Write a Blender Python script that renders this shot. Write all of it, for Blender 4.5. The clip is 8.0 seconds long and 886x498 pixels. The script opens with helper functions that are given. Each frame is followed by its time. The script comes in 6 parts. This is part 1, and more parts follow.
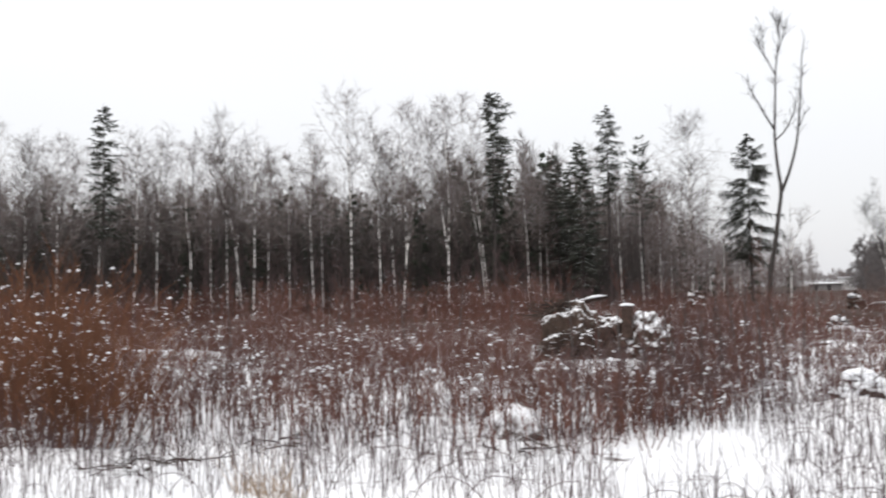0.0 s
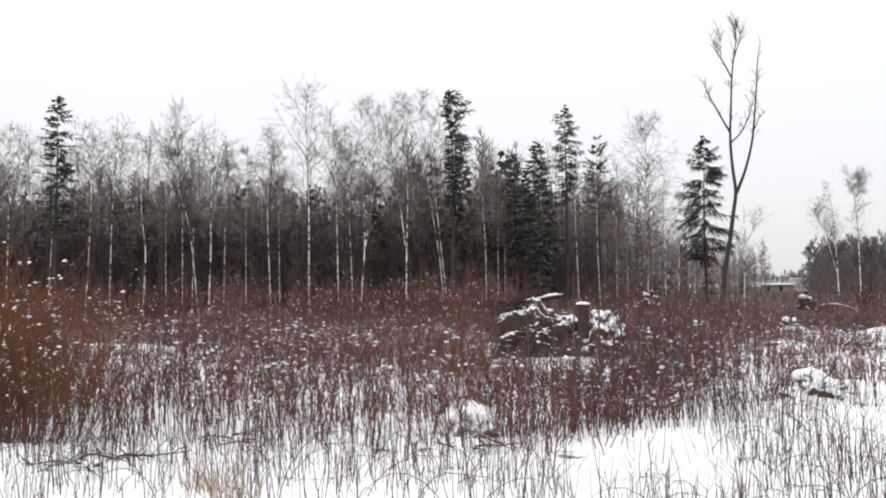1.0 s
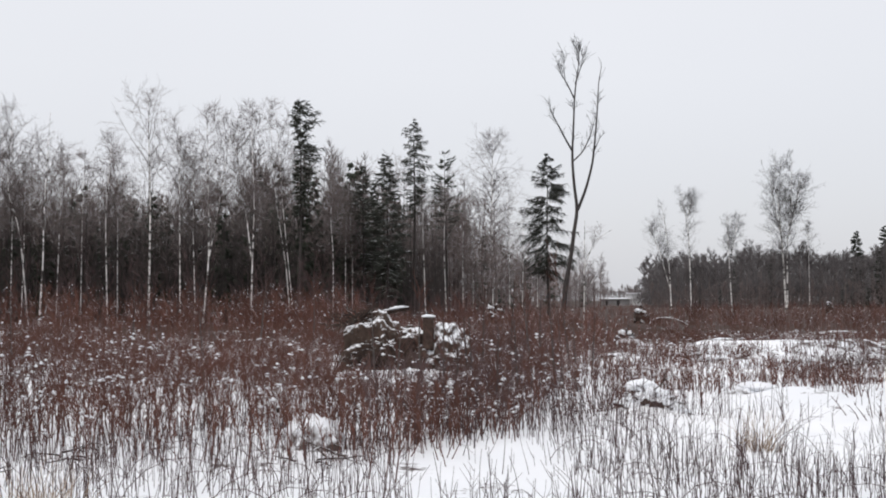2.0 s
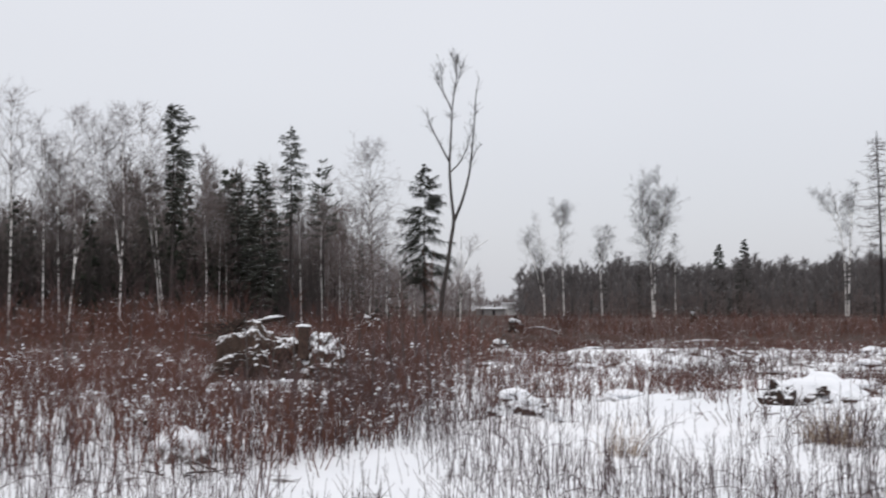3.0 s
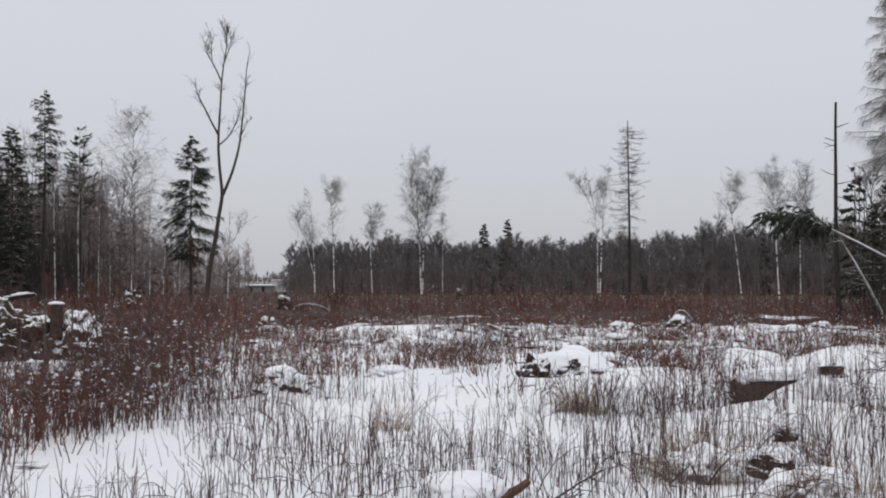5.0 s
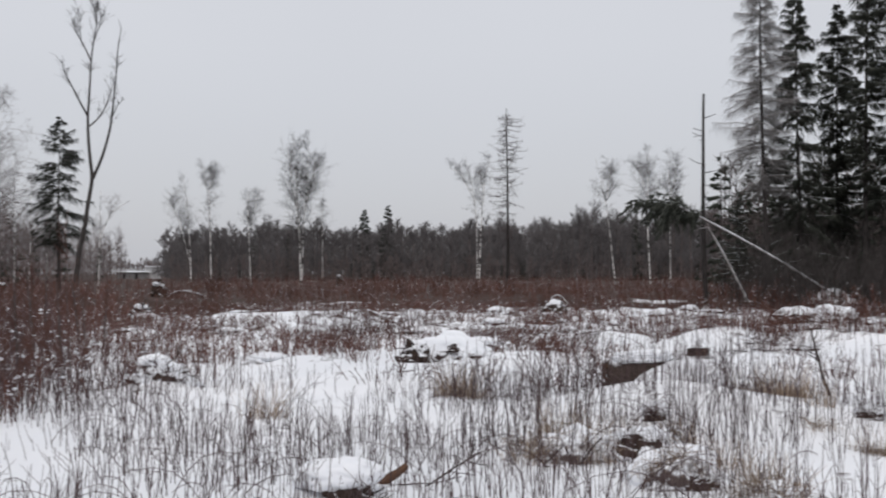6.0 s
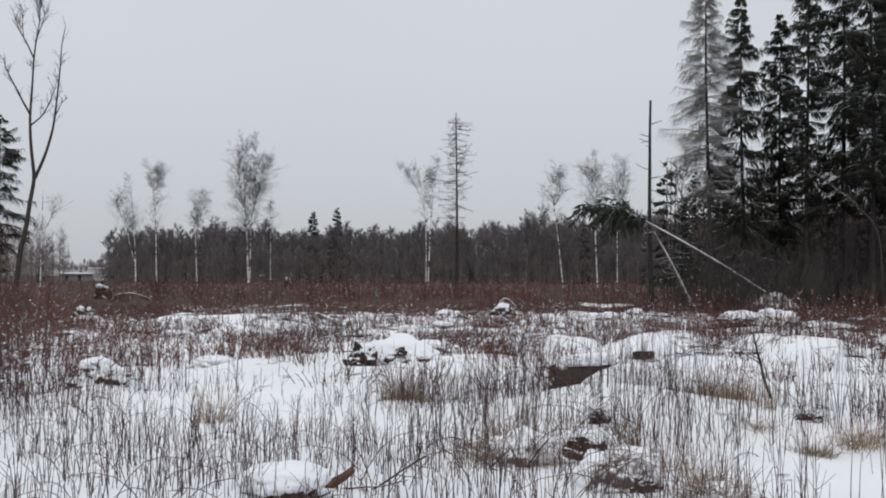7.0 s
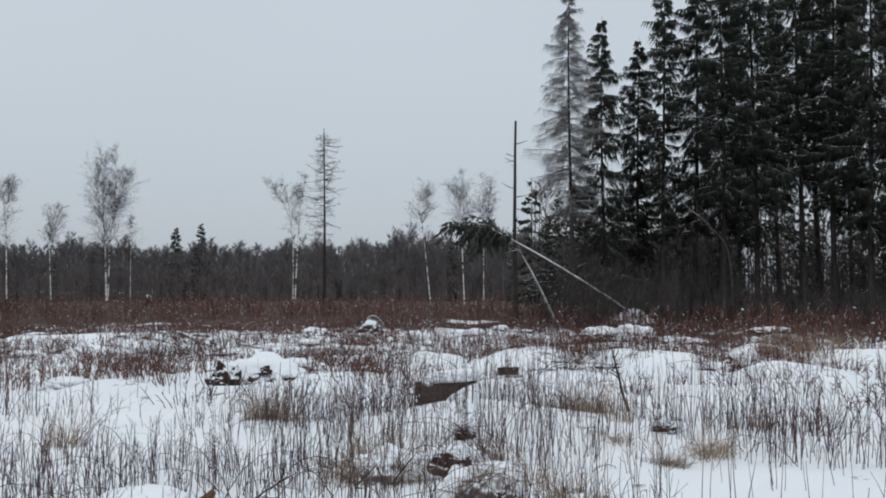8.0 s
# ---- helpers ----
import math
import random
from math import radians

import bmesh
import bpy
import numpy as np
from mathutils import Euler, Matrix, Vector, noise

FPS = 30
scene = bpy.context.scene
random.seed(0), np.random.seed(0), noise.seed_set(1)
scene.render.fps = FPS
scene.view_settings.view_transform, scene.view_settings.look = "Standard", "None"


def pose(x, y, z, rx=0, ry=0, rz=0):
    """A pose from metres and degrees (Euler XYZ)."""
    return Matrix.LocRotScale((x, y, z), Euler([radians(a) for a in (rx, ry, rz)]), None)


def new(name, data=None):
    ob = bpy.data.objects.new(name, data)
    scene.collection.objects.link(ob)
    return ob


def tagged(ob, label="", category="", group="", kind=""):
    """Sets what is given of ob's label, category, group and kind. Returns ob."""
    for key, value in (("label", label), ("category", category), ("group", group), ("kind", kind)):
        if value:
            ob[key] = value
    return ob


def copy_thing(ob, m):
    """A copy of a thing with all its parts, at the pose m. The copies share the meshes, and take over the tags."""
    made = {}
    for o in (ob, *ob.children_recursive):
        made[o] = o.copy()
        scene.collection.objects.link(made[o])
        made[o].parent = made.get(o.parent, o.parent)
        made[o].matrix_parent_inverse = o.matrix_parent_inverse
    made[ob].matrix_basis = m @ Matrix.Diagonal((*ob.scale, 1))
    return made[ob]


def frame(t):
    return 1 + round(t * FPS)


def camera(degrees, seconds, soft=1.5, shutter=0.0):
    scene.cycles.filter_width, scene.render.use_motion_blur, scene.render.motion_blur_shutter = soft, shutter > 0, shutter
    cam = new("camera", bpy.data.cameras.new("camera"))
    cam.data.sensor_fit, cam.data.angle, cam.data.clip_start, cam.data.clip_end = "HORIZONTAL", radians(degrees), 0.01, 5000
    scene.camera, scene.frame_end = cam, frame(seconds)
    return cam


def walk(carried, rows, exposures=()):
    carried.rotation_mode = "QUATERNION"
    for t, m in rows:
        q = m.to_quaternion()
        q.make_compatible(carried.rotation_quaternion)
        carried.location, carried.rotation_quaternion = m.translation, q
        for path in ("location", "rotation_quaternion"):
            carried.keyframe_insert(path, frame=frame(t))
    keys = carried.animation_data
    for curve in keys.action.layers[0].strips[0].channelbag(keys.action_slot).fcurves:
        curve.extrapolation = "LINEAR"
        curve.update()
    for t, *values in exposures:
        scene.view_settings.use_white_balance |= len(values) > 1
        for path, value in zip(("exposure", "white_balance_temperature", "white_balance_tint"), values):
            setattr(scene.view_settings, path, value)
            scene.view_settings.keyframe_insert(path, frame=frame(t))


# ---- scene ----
# ---- camera ----
cam = camera(48.38, 8.0, soft=1.9, shutter=0.2)
EYE, ARM = 1.6, 0.15        # eye height, and the arm on which the camera swings about its holder
TURNS = [  # seconds, yaw, pitch, roll
    (0, -0.12, 2.58, 1.26), (0.1, -1.72, 2.67, 0.86), (0.3, -2.07, 2.48, 0.62), (0.5, -2.09, 2.46, 0.60), (1, -2.58, 2.36, 0.61), (1.1, -4.60, 3.25, 0.52),
    (1.2, -6.84, 3.00, -0.05), (1.5, -10.27, 3.06, -0.20), (2.3, -12.08, 3.09, -0.36), (2.4, -12.60, 3.38, -0.89), (2.5, -12.74, 3.62, -1.01), (2.8, -15.66, 3.08, -0.16),
    (3, -18.54, 3.55, 0.11), (3.2, -20.91, 4.42, 0.11), (3.5, -20.27, 3.67, 0.44), (4, -20.60, 4.25, -0.21), (4.3, -21.05, 4.28, -0.07), (4.5, -23.54, 3.54, -0.11),
    (4.6, -25.75, 3.06, -0.16), (4.7, -28.35, 2.58, -0.08), (5, -31.80, 2.20, 0.00), (5.4, -32.60, 1.86, 0.06), (5.8, -34.92, 1.66, 0.14), (5.9, -36.81, 1.46, 0.21),
    (6, -38.73, 1.37, 0.19), (6.1, -40.03, 1.33, 0.03), (6.2, -40.77, 1.16, -0.15), (6.5, -40.84, 1.06, -0.08), (7, -41.69, 1.55, -0.07), (7.2, -43.13, 1.90, 0.10),
    (7.3, -45.28, 2.16, 0.15), (7.4, -47.31, 2.19, 0.26), (7.5, -48.76, 2.31, 0.23), (8, -49.34, 2.55, 0.03)]
walk(cam, [(t, pose(-ARM * math.sin(radians(yaw)), ARM * (math.cos(radians(yaw)) - 1), EYE, 90 + pitch, roll, yaw)) for t, yaw, pitch, roll in TURNS],
     exposures=[(0.0, 0.61, 6700, 11), (1.0, 0.61, 6700, 11), (1.3, 0.56, 6600, 11), (2.5, 0.22, 6550, 12), (3.0, 0.22, 6500, 12), (3.5, 0.04, 6500, 12), (4.5, -0.02, 6500, 12), (6.5, 0.0, 6500, 12),
                (7.0, -0.02, 6400, 10), (7.4, -0.07, 6150, 7), (8.0, -0.12, 6100, 6)])

# ---- light: a closed winter overcast, brighter overhead than at the horizon ----
world = bpy.data.worlds.new("world")
scene.world = world
world.use_nodes = True
wn, wl = world.node_tree.nodes, world.node_tree.links
wn.clear()
sky = wn.new("ShaderNodeTexSky")
sky.sky_type, sky.sun_disc, sky.sun_elevation, sky.sun_rotation = "NISHITA", False, radians(63), radians(230)
sky.dust_density, sky.air_density = 4.0, 1.0
coord, split, ramp = wn.new("ShaderNodeTexCoord"), wn.new("ShaderNodeSeparateXYZ"), wn.new("ShaderNodeValToRGB")
cloud, puff, tint, mixs, back, wout = (wn.new("ShaderNodeTexNoise"), wn.new("ShaderNodeMapRange"), wn.new("ShaderNodeMix"), wn.new("ShaderNodeMix"),
                                       wn.new("ShaderNodeBackground"), wn.new("ShaderNodeOutputWorld"))
ramp.color_ramp.elements[0].position, ramp.color_ramp.elements[0].color = 0.0, (0.51, 0.525, 0.555, 1)
ramp.color_ramp.elements[1].position, ramp.color_ramp.elements[1].color = 1.0, (0.76, 0.77, 0.785, 1)
mid = ramp.color_ramp.elements.new(0.22)
mid.color = (0.61, 0.624, 0.644, 1)
cloud.inputs["Scale"].default_value, cloud.inputs["Detail"].default_value = 1.6, 3.0
puff.inputs["To Min"].default_value, puff.inputs["To Max"].default_value = 0.93, 1.07
tint.data_type, tint.blend_type = "RGBA", "MULTIPLY"
tint.inputs["Factor"].default_value = 1.0
mixs.data_type, mixs.inputs["Factor"].default_value = "RGBA", 0.02
wl.new(coord.outputs["Generated"], split.inputs[0])
wl.new(split.outputs["Z"], ramp.inputs[0])
wl.new(coord.outputs["Generated"], cloud.inputs["Vector"])
wl.new(cloud.outputs[0], puff.inputs["Value"])
wl.new(ramp.outputs[0], tint.inputs["A"])
wl.new(puff.outputs[0], tint.inputs["B"])
wl.new(tint.outputs["Result"], mixs.inputs["A"])
wl.new(sky.outputs[0], mixs.inputs["B"])
wl.new(mixs.outputs["Result"], back.inputs[0])
wl.new(back.outputs[0], wout.inputs[0])
back.inputs[1].default_value = 1.0
sun = new("sun", bpy.data.lights.new("sun", "SUN"))
sun.data.energy, sun.data.angle, sun.data.color = 0.50, radians(32), (1.0, 0.98, 0.95)
sun.matrix_basis = pose(0, 0, 30, 27, 0, -50)


# ---- materials ----
def mat(name, dark, light, scale=6.0, rough=0.85, bump=0.3, snow=None, stretch=(1, 1, 1), coarse=0.35, vary=0.25, metal=0.0, edge=(0.32, 0.68)):
    """Two-scale noise between two colours, with relief; snow=(lowest slope, highest slope, patchiness scale) lies on what faces up."""
    m = bpy.data.materials.new(name)
    m.use_nodes = True
    n, l = m.node_tree.nodes, m.node_tree.links
    b = n["Principled BSDF"]
    b.inputs["Roughness"].default_value, b.inputs["Metallic"].default_value = rough, metal
    b.inputs["Specular IOR Level"].default_value = 0.25
    tc, mp = n.new("ShaderNodeTexCoord"), n.new("ShaderNodeMapping")
    mp.inputs["Scale"].default_value = stretch
    l.new(tc.outputs["Object"], mp.inputs["Vector"])
    fine, wide = n.new("ShaderNodeTexNoise"), n.new("ShaderNodeTexNoise")
    for tex, s, det in ((fine, scale, 6.0), (wide, scale * 0.13, 3.0)):
        tex.inputs["Scale"].default_value, tex.inputs["Detail"].default_value = s, det
        l.new(mp.outputs[0], tex.inputs["Vector"])
    blend = n.new("ShaderNodeMix")
    blend.inputs["Factor"].default_value = coarse
    l.new(fine.outputs[0], blend.inputs["A"])
    l.new(wide.outputs[0], blend.inputs["B"])
    cr = n.new("ShaderNodeValToRGB")
    cr.color_ramp.elements[0].position, cr.color_ramp.elements[0].color = edge[0], (*dark, 1)
    cr.color_ramp.elements[1].position, cr.color_ramp.elements[1].color = edge[1], (*light, 1)
    l.new(blend.outputs["Result"], cr.inputs[0])
    info, rng = n.new("ShaderNodeObjectInfo"), n.new("ShaderNodeMapRange")
    rng.inputs["To Min"].default_value, rng.inputs["To Max"].default_value = 1 - vary, 1 + vary
    l.new(info.outputs["Random"], rng.inputs["Value"])
    tone = n.new("ShaderNodeMix")
    tone.data_type, tone.blend_type = "RGBA", "MULTIPLY"
    tone.inputs["Factor"].default_value = 1.0
    l.new(cr.outputs[0], tone.inputs["A"])
    l.new(rng.outputs[0], tone.inputs["B"])
    colour = tone.outputs["Result"]
    if snow:
        geo, sep = n.new("ShaderNodeNewGeometry"), n.new("ShaderNodeSeparateXYZ")
        l.new(geo.outputs["Normal"], sep.inputs[0])
        patch = n.new("ShaderNodeTexNoise")
        patch.inputs["Scale"].default_value, patch.inputs["Detail"].default_value = snow[2], 4.0
        l.new(geo.outputs["Position"], patch.inputs["Vector"])
        add = n.new("ShaderNodeMath")
        add.operation = "MULTIPLY_ADD"
        l.new(patch.outputs[0], add.inputs[0])
        add.inputs[1].default_value = 1.5
        l.new(sep.outputs["Z"], add.inputs[2])
        sm = n.new("ShaderNodeMapRange")
        sm.inputs["From Min"].default_value, sm.inputs["From Max"].default_value = snow[0] + 0.75, snow[1] + 0.75
        l.new(add.outputs[0], sm.inputs["Value"])
        sx = n.new("ShaderNodeMix")
        sx.data_type = "RGBA"
        sx.inputs["B"].default_value = (0.86, 0.88, 0.91, 1)
        l.new(sm.outputs[0], sx.inputs["Factor"])
        l.new(colour, sx.inputs["A"])
        colour = sx.outputs["Result"]
    l.new(colour, b.inputs["Base Color"])
    bp = n.new("ShaderNodeBump")
    bp.inputs["Strength"].default_value, bp.inputs["Distance"].default_value = bump, 0.05
    l.new(fine.outputs[0], bp.inputs["Height"])
    l.new(bp.outputs[0], b.inputs["Normal"])
    return m


M_SNOW = mat("snow", (0.80, 0.82, 0.86), (0.90, 0.91, 0.93), 9.0, 0.7, 0.25, vary=0.0)
M_BIRCH = mat("birch_bark", (0.07, 0.064, 0.06), (0.86, 0.84, 0.81), 1.5, 0.8, 0.3, stretch=(0.8, 0.8, 1.5), coarse=0.15, vary=0.2, snow=(0.45, 0.7, 2.0), edge=(0.42, 0.53))
M_SNOWTRUNK = mat("snow_plastered_bark", (0.15, 0.13, 0.12), (0.6, 0.58, 0.56), 3.0, 0.8, 0.3, stretch=(1, 1, 2), snow=(-0.1, 0.25, 2.0))
M_THATCH = mat("matted_dead_grass", (0.17, 0.125, 0.09), (0.40, 0.31, 0.235), 4.0, 0.9, 0.1, snow=(0.9, 1.1, 5.0))
M_GREYBARK = mat("grey_bark", (0.055, 0.048, 0.045), (0.13, 0.115, 0.11), 5.0, 0.9, 0.5, stretch=(3, 3, 0.6), snow=(0.5, 0.9, 3.0))
M_SPRUCEBARK = mat("spruce_bark", (0.032, 0.028, 0.027), (0.080, 0.070, 0.066), 6.0, 0.95, 0.5, stretch=(2, 2, 0.6), snow=(0.6, 1.0, 3.0))
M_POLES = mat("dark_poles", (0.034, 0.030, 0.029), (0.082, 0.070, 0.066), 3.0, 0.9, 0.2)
M_TWIG = mat("birch_twigs", (0.11, 0.085, 0.080), (0.21, 0.172, 0.163), 3.0, 0.85, 0.1, snow=(0.85, 1.2, 1.2))
M_TWIGDARK = mat("bare_wood_twigs", (0.095, 0.072, 0.068), (0.19, 0.155, 0.148), 3.0, 0.85, 0.1, snow=(1.3, 1.6, 1.2))
# distant haze is put into the colour: greyed, bluish crowns
M_HAZEDWOOD = mat("hazed_bare_crowns", (0.106, 0.096, 0.097), (0.180, 0.165, 0.165), 0.3, 0.85, 0.05, coarse=0.45)
M_LICHEN = mat("dead_spruce_twigs", (0.19, 0.178, 0.174), (0.38, 0.36, 0.35), 3.0, 0.9, 0.1, snow=(0.9, 1.2, 1.5))
M_NEEDLE = mat("spruce_needles", (0.037, 0.042, 0.034), (0.090, 0.095, 0.077), 2.2, 0.75, 0.2, snow=(0.86, 1.10, 2.2))
M_NEEDLEDARK = mat("young_spruce_needles", (0.038, 0.047, 0.035), (0.082, 0.094, 0.070), 2.2, 0.8, 0.2, snow=(1.35, 1.6, 1.2))
M_BRUSH = mat("red_willow_stems", (0.052, 0.022, 0.018), (0.168, 0.073, 0.053), 1.2, 0.8, 0.1, snow=(0.95, 1.15, 4.0), coarse=0.6)
M_RUSSET = mat("russet_willow_stems", (0.075, 0.030, 0.016), (0.21, 0.092, 0.048), 1.2, 0.8, 0.1, snow=(0.95, 1.15, 4.0), coarse=0.6)
M_STALK = mat("dry_brown_stalks", (0.044, 0.028, 0.029), (0.138, 0.090, 0.087), 1.5, 0.85, 0.1, coarse=0.5)
M_STRAW = mat("dry_straw", (0.22, 0.155, 0.105), (0.47, 0.36, 0.26), 3.0, 0.85, 0.1)
M_EARTH = mat("earth_with_snow", (0.022, 0.015, 0.012), (0.085, 0.058, 0.045), 7.0, 0.95, 0.8, snow=(0.48, 1.0, 9.0))
M_PILE = mat("snow_streaked_earth", (0.022, 0.015, 0.012), (0.085, 0.058, 0.045), 7.0, 0.95, 0.8, snow=(0.40, 0.80, 11.0), stretch=(1, 1, 0.6))
M_PLASTER = mat("snow_plastered_earth", (0.022, 0.015, 0.012), (0.085, 0.058, 0.045), 7.0, 0.95, 0.6, snow=(0.10, 0.45, 12.0))
M_FROST = mat("frosted_dead_grass", (0.085, 0.062, 0.055), (0.23, 0.18, 0.16), 9.0, 0.95, 0.6, snow=(-0.10, 0.60, 15.0))
M_MOUND = mat("snow_over_earth", (0.022, 0.015, 0.012), (0.085, 0.058, 0.045), 7.0, 0.95, 0.4, snow=(-0.09, 0.10, 5.5))
M_EARTHDARK = mat("dark_root_earth", (0.018, 0.012, 0.010), (0.075, 0.05, 0.04), 9.0, 0.95, 0.8, snow=(0.6, 0.9, 2.5))
M_ROOT = mat("bare_dark_roots", (0.022, 0.016, 0.013), (0.085, 0.062, 0.050), 9.0, 0.9, 0.5, snow=(1.0, 1.2, 3.0))
M_CUT = mat("broken_brown_wood", (0.030, 0.022, 0.018), (0.082, 0.060, 0.047), 9.0, 0.9, 0.5, stretch=(1, 1, 4), snow=(0.6, 0.9, 3.0))
M_PLANK = mat("split_orange_wood", (0.07, 0.036, 0.023), (0.145, 0.08, 0.05), 7.0, 0.8, 0.4, stretch=(0.6, 4, 4))
M_WALL = mat("weathered_shed_boards", (0.27, 0.26, 0.255), (0.42, 0.405, 0.40), 3.0, 0.9, 0.3, stretch=(3, 3, 0.4))
M_LIGHTWALL = mat("pale_painted_wall", (0.74, 0.74, 0.74), (0.86, 0.86, 0.86), 1.5, 0.85, 0.1)
M_DARKGAP = mat("dark_opening_boards", (0.025, 0.022, 0.022), (0.06, 0.055, 0.055), 3.0, 0.9, 0.2)


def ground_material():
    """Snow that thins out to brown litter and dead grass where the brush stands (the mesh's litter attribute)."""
    m = bpy.data.materials.new("snowy_ground")
    m.use_nodes = True
    n, l = m.node_tree.nodes, m.node_tree.links
    b = n["Principled BSDF"]
    b.inputs["Roughness"].default_value = 0.75
    b.inputs["Specular IOR Level"].default_value = 0.2
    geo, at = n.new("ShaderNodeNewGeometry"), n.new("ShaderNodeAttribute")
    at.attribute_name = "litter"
    def tex(scale, detail):
        t = n.new("ShaderNodeTexNoise")
        t.inputs["Scale"].default_value, t.inputs["Detail"].default_value = scale, detail
        l.new(geo.outputs["Position"], t.inputs["Vector"])
        return t
    patch, grain, wide, fleck = tex(1.6, 6), tex(14.0, 5), tex(0.25, 3), tex(30.0, 3)
    def math_(op, a, c):
        q = n.new("ShaderNodeMath")
        q.operation = op
        for i, v in enumerate((a, c)):
            if isinstance(v, (int, float)):
                q.inputs[i].default_value = v
            else:
                l.new(v, q.inputs[i])
        return q.outputs[0]
    s = math_("ADD", math_("MULTIPLY", patch.outputs[0], 0.7), math_("MULTIPLY", grain.outputs[0], 0.3))
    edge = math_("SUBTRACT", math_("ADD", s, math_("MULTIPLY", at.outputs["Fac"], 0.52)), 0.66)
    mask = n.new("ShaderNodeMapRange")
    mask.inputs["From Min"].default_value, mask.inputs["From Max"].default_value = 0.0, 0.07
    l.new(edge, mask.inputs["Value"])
    def ramp2(src, c0, c1):
        r = n.new("ShaderNodeValToRGB")
        r.color_ramp.elements[0].position, r.color_ramp.elements[0].color = 0.35, (*c0, 1)
        r.color_ramp.elements[1].position, r.color_ramp.elements[1].color = 0.65, (*c1, 1)
        l.new(src, r.inputs[0])
        return r.outputs[0]
    white = ramp2(wide.outputs[0], (0.82, 0.84, 0.87), (0.90, 0.91, 0.93))
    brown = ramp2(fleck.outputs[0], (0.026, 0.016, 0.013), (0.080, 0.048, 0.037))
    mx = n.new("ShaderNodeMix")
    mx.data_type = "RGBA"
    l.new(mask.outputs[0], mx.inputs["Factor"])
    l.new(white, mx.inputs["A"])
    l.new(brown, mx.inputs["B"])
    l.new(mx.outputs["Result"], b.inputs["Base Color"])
    bp = n.new("ShaderNodeBump")
    bp.inputs["Strength"].default_value, bp.inputs["Distance"].default_value = 0.35, 0.06
    l.new(grain.outputs[0], bp.inputs["Height"])
    l.new(bp.outputs[0], b.inputs["Normal"])
    return m


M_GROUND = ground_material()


# ---- geometry helpers ----
def place(a, d):
    """The point d metres from the viewer, a degrees to the right of straight ahead."""
    return math.sin(radians(a)) * d, math.cos(radians(a)) * d


def value_noise(x, y, scale, seed):
    """Smooth lattice noise from -1 to 1 on arrays."""
    x, y = np.asarray(x, float) / scale, np.asarray(y, float) / scale
    xi, yi = np.floor(x).astype(np.int64), np.floor(y).astype(np.int64)
    fx, fy = x - xi, y - yi
    fx, fy = fx * fx * (3 - 2 * fx), fy * fy * (3 - 2 * fy)
    def h(i, j):
        k = (i * 374761393 + j * 668265263 + seed * 974711) & 0xFFFFFFFF
        k = ((k ^ (k >> 13)) * 1274126177) & 0xFFFFFFFF
        return ((k ^ (k >> 16)) & 0xFFFF) / 32767.5 - 1
    return (h(xi, yi) * (1 - fx) + h(xi + 1, yi) * fx) * (1 - fy) + (h(xi, yi + 1) * (1 - fx) + h(xi + 1, yi + 1) * fx) * fy


SWELLS = [  # heading, distance, height, width across, depth: snow humps that belong to the ground
    (51.5, 11.2, 0.34, 1.3, 1.2), (50.5, 12.6, 0.12, 1.0, 0.8), (35.0, 18.5, 0.22, 0.9, 0.7), (37.5, 20.5, 0.26, 0.9, 0.8), (31.0, 17.0, 0.18, 0.7, 0.6),
    (43.0, 17.5, 0.16, 0.8, 0.6), (28.5, 22.0, 0.22, 0.8, 0.7), (47.5, 30.0, 0.25, 1.2, 0.8), (33.0, 7.0, 0.10, 0.6, 0.5), (62.0, 11.0, 0.10, 1.8, 0.8),
    (22.9, 13.6, 0.16, 0.5, 0.5), (66.5, 31.5, 0.25, 1.0, 0.8)]


def gz(x, y):
    """The ground's height."""
    x, y = np.asarray(x, float), np.asarray(y, float)
    d = np.hypot(x, y)
    z = 0.07 * value_noise(x, y, 4.2, 1) + 0.075 * value_noise(x, y, 1.5, 2) + 0.022 * value_noise(x, y, 0.55, 3)
    rough = np.clip((value_noise(x, y, 9.0, 4) + 0.25) * 1.4, 0, 1) * np.clip((d - 13) / 8, 0, 1)
    z = z + (0.3 + 0.7 * rough) * np.clip((d - 12) / 6, 0, 1) * 0.36 * np.clip(value_noise(x, y, 1.25, 5) + 0.1, 0, 1) ** 0.7
    z = z * np.clip((d - 2.5) / 4, 0, 1)
    for a, e, h, wx, wy in SWELLS:
        cx, cy = place(a, e)
        u = (x - cx) * math.cos(radians(a)) - (y - cy) * math.sin(radians(a))
        v = (x - cx) * math.sin(radians(a)) + (y - cy) * math.cos(radians(a))
        z = z + h * np.exp(-(u / wx) ** 2 - (v / wy) ** 2)
    return z


def gz1(a, d):
    x, y = place(a, d)
    return float(gz(x, y))


EDGE_A = [-60, -30, -20, -8, 0, 5, 8, 12, 15, 18, 20, 23, 26, 30, 40, 46, 50, 56, 60, 66, 75, 90]
EDGE_D = [11, 11, 11.8, 11.2, 10.5, 9.4, 8.8, 9.4, 10.6, 12.8, 16.0, 20, 24, 28, 33, 36, 37, 35, 31, 28, 29, 29]


def scrub_cover(x, y):
    """Patches of low scrub in the open snow, 0 to 1."""
    d = np.hypot(x, y)
    return np.clip((value_noise(x, y, 3.4, 12) + 0.7 * value_noise(x, y, 1.1, 13) + 0.02 + 0.2 * np.clip((d - 19) / 6, 0, 1)) * 2.0, 0, 1) * np.clip((d - 14) / 8, 0, 1)


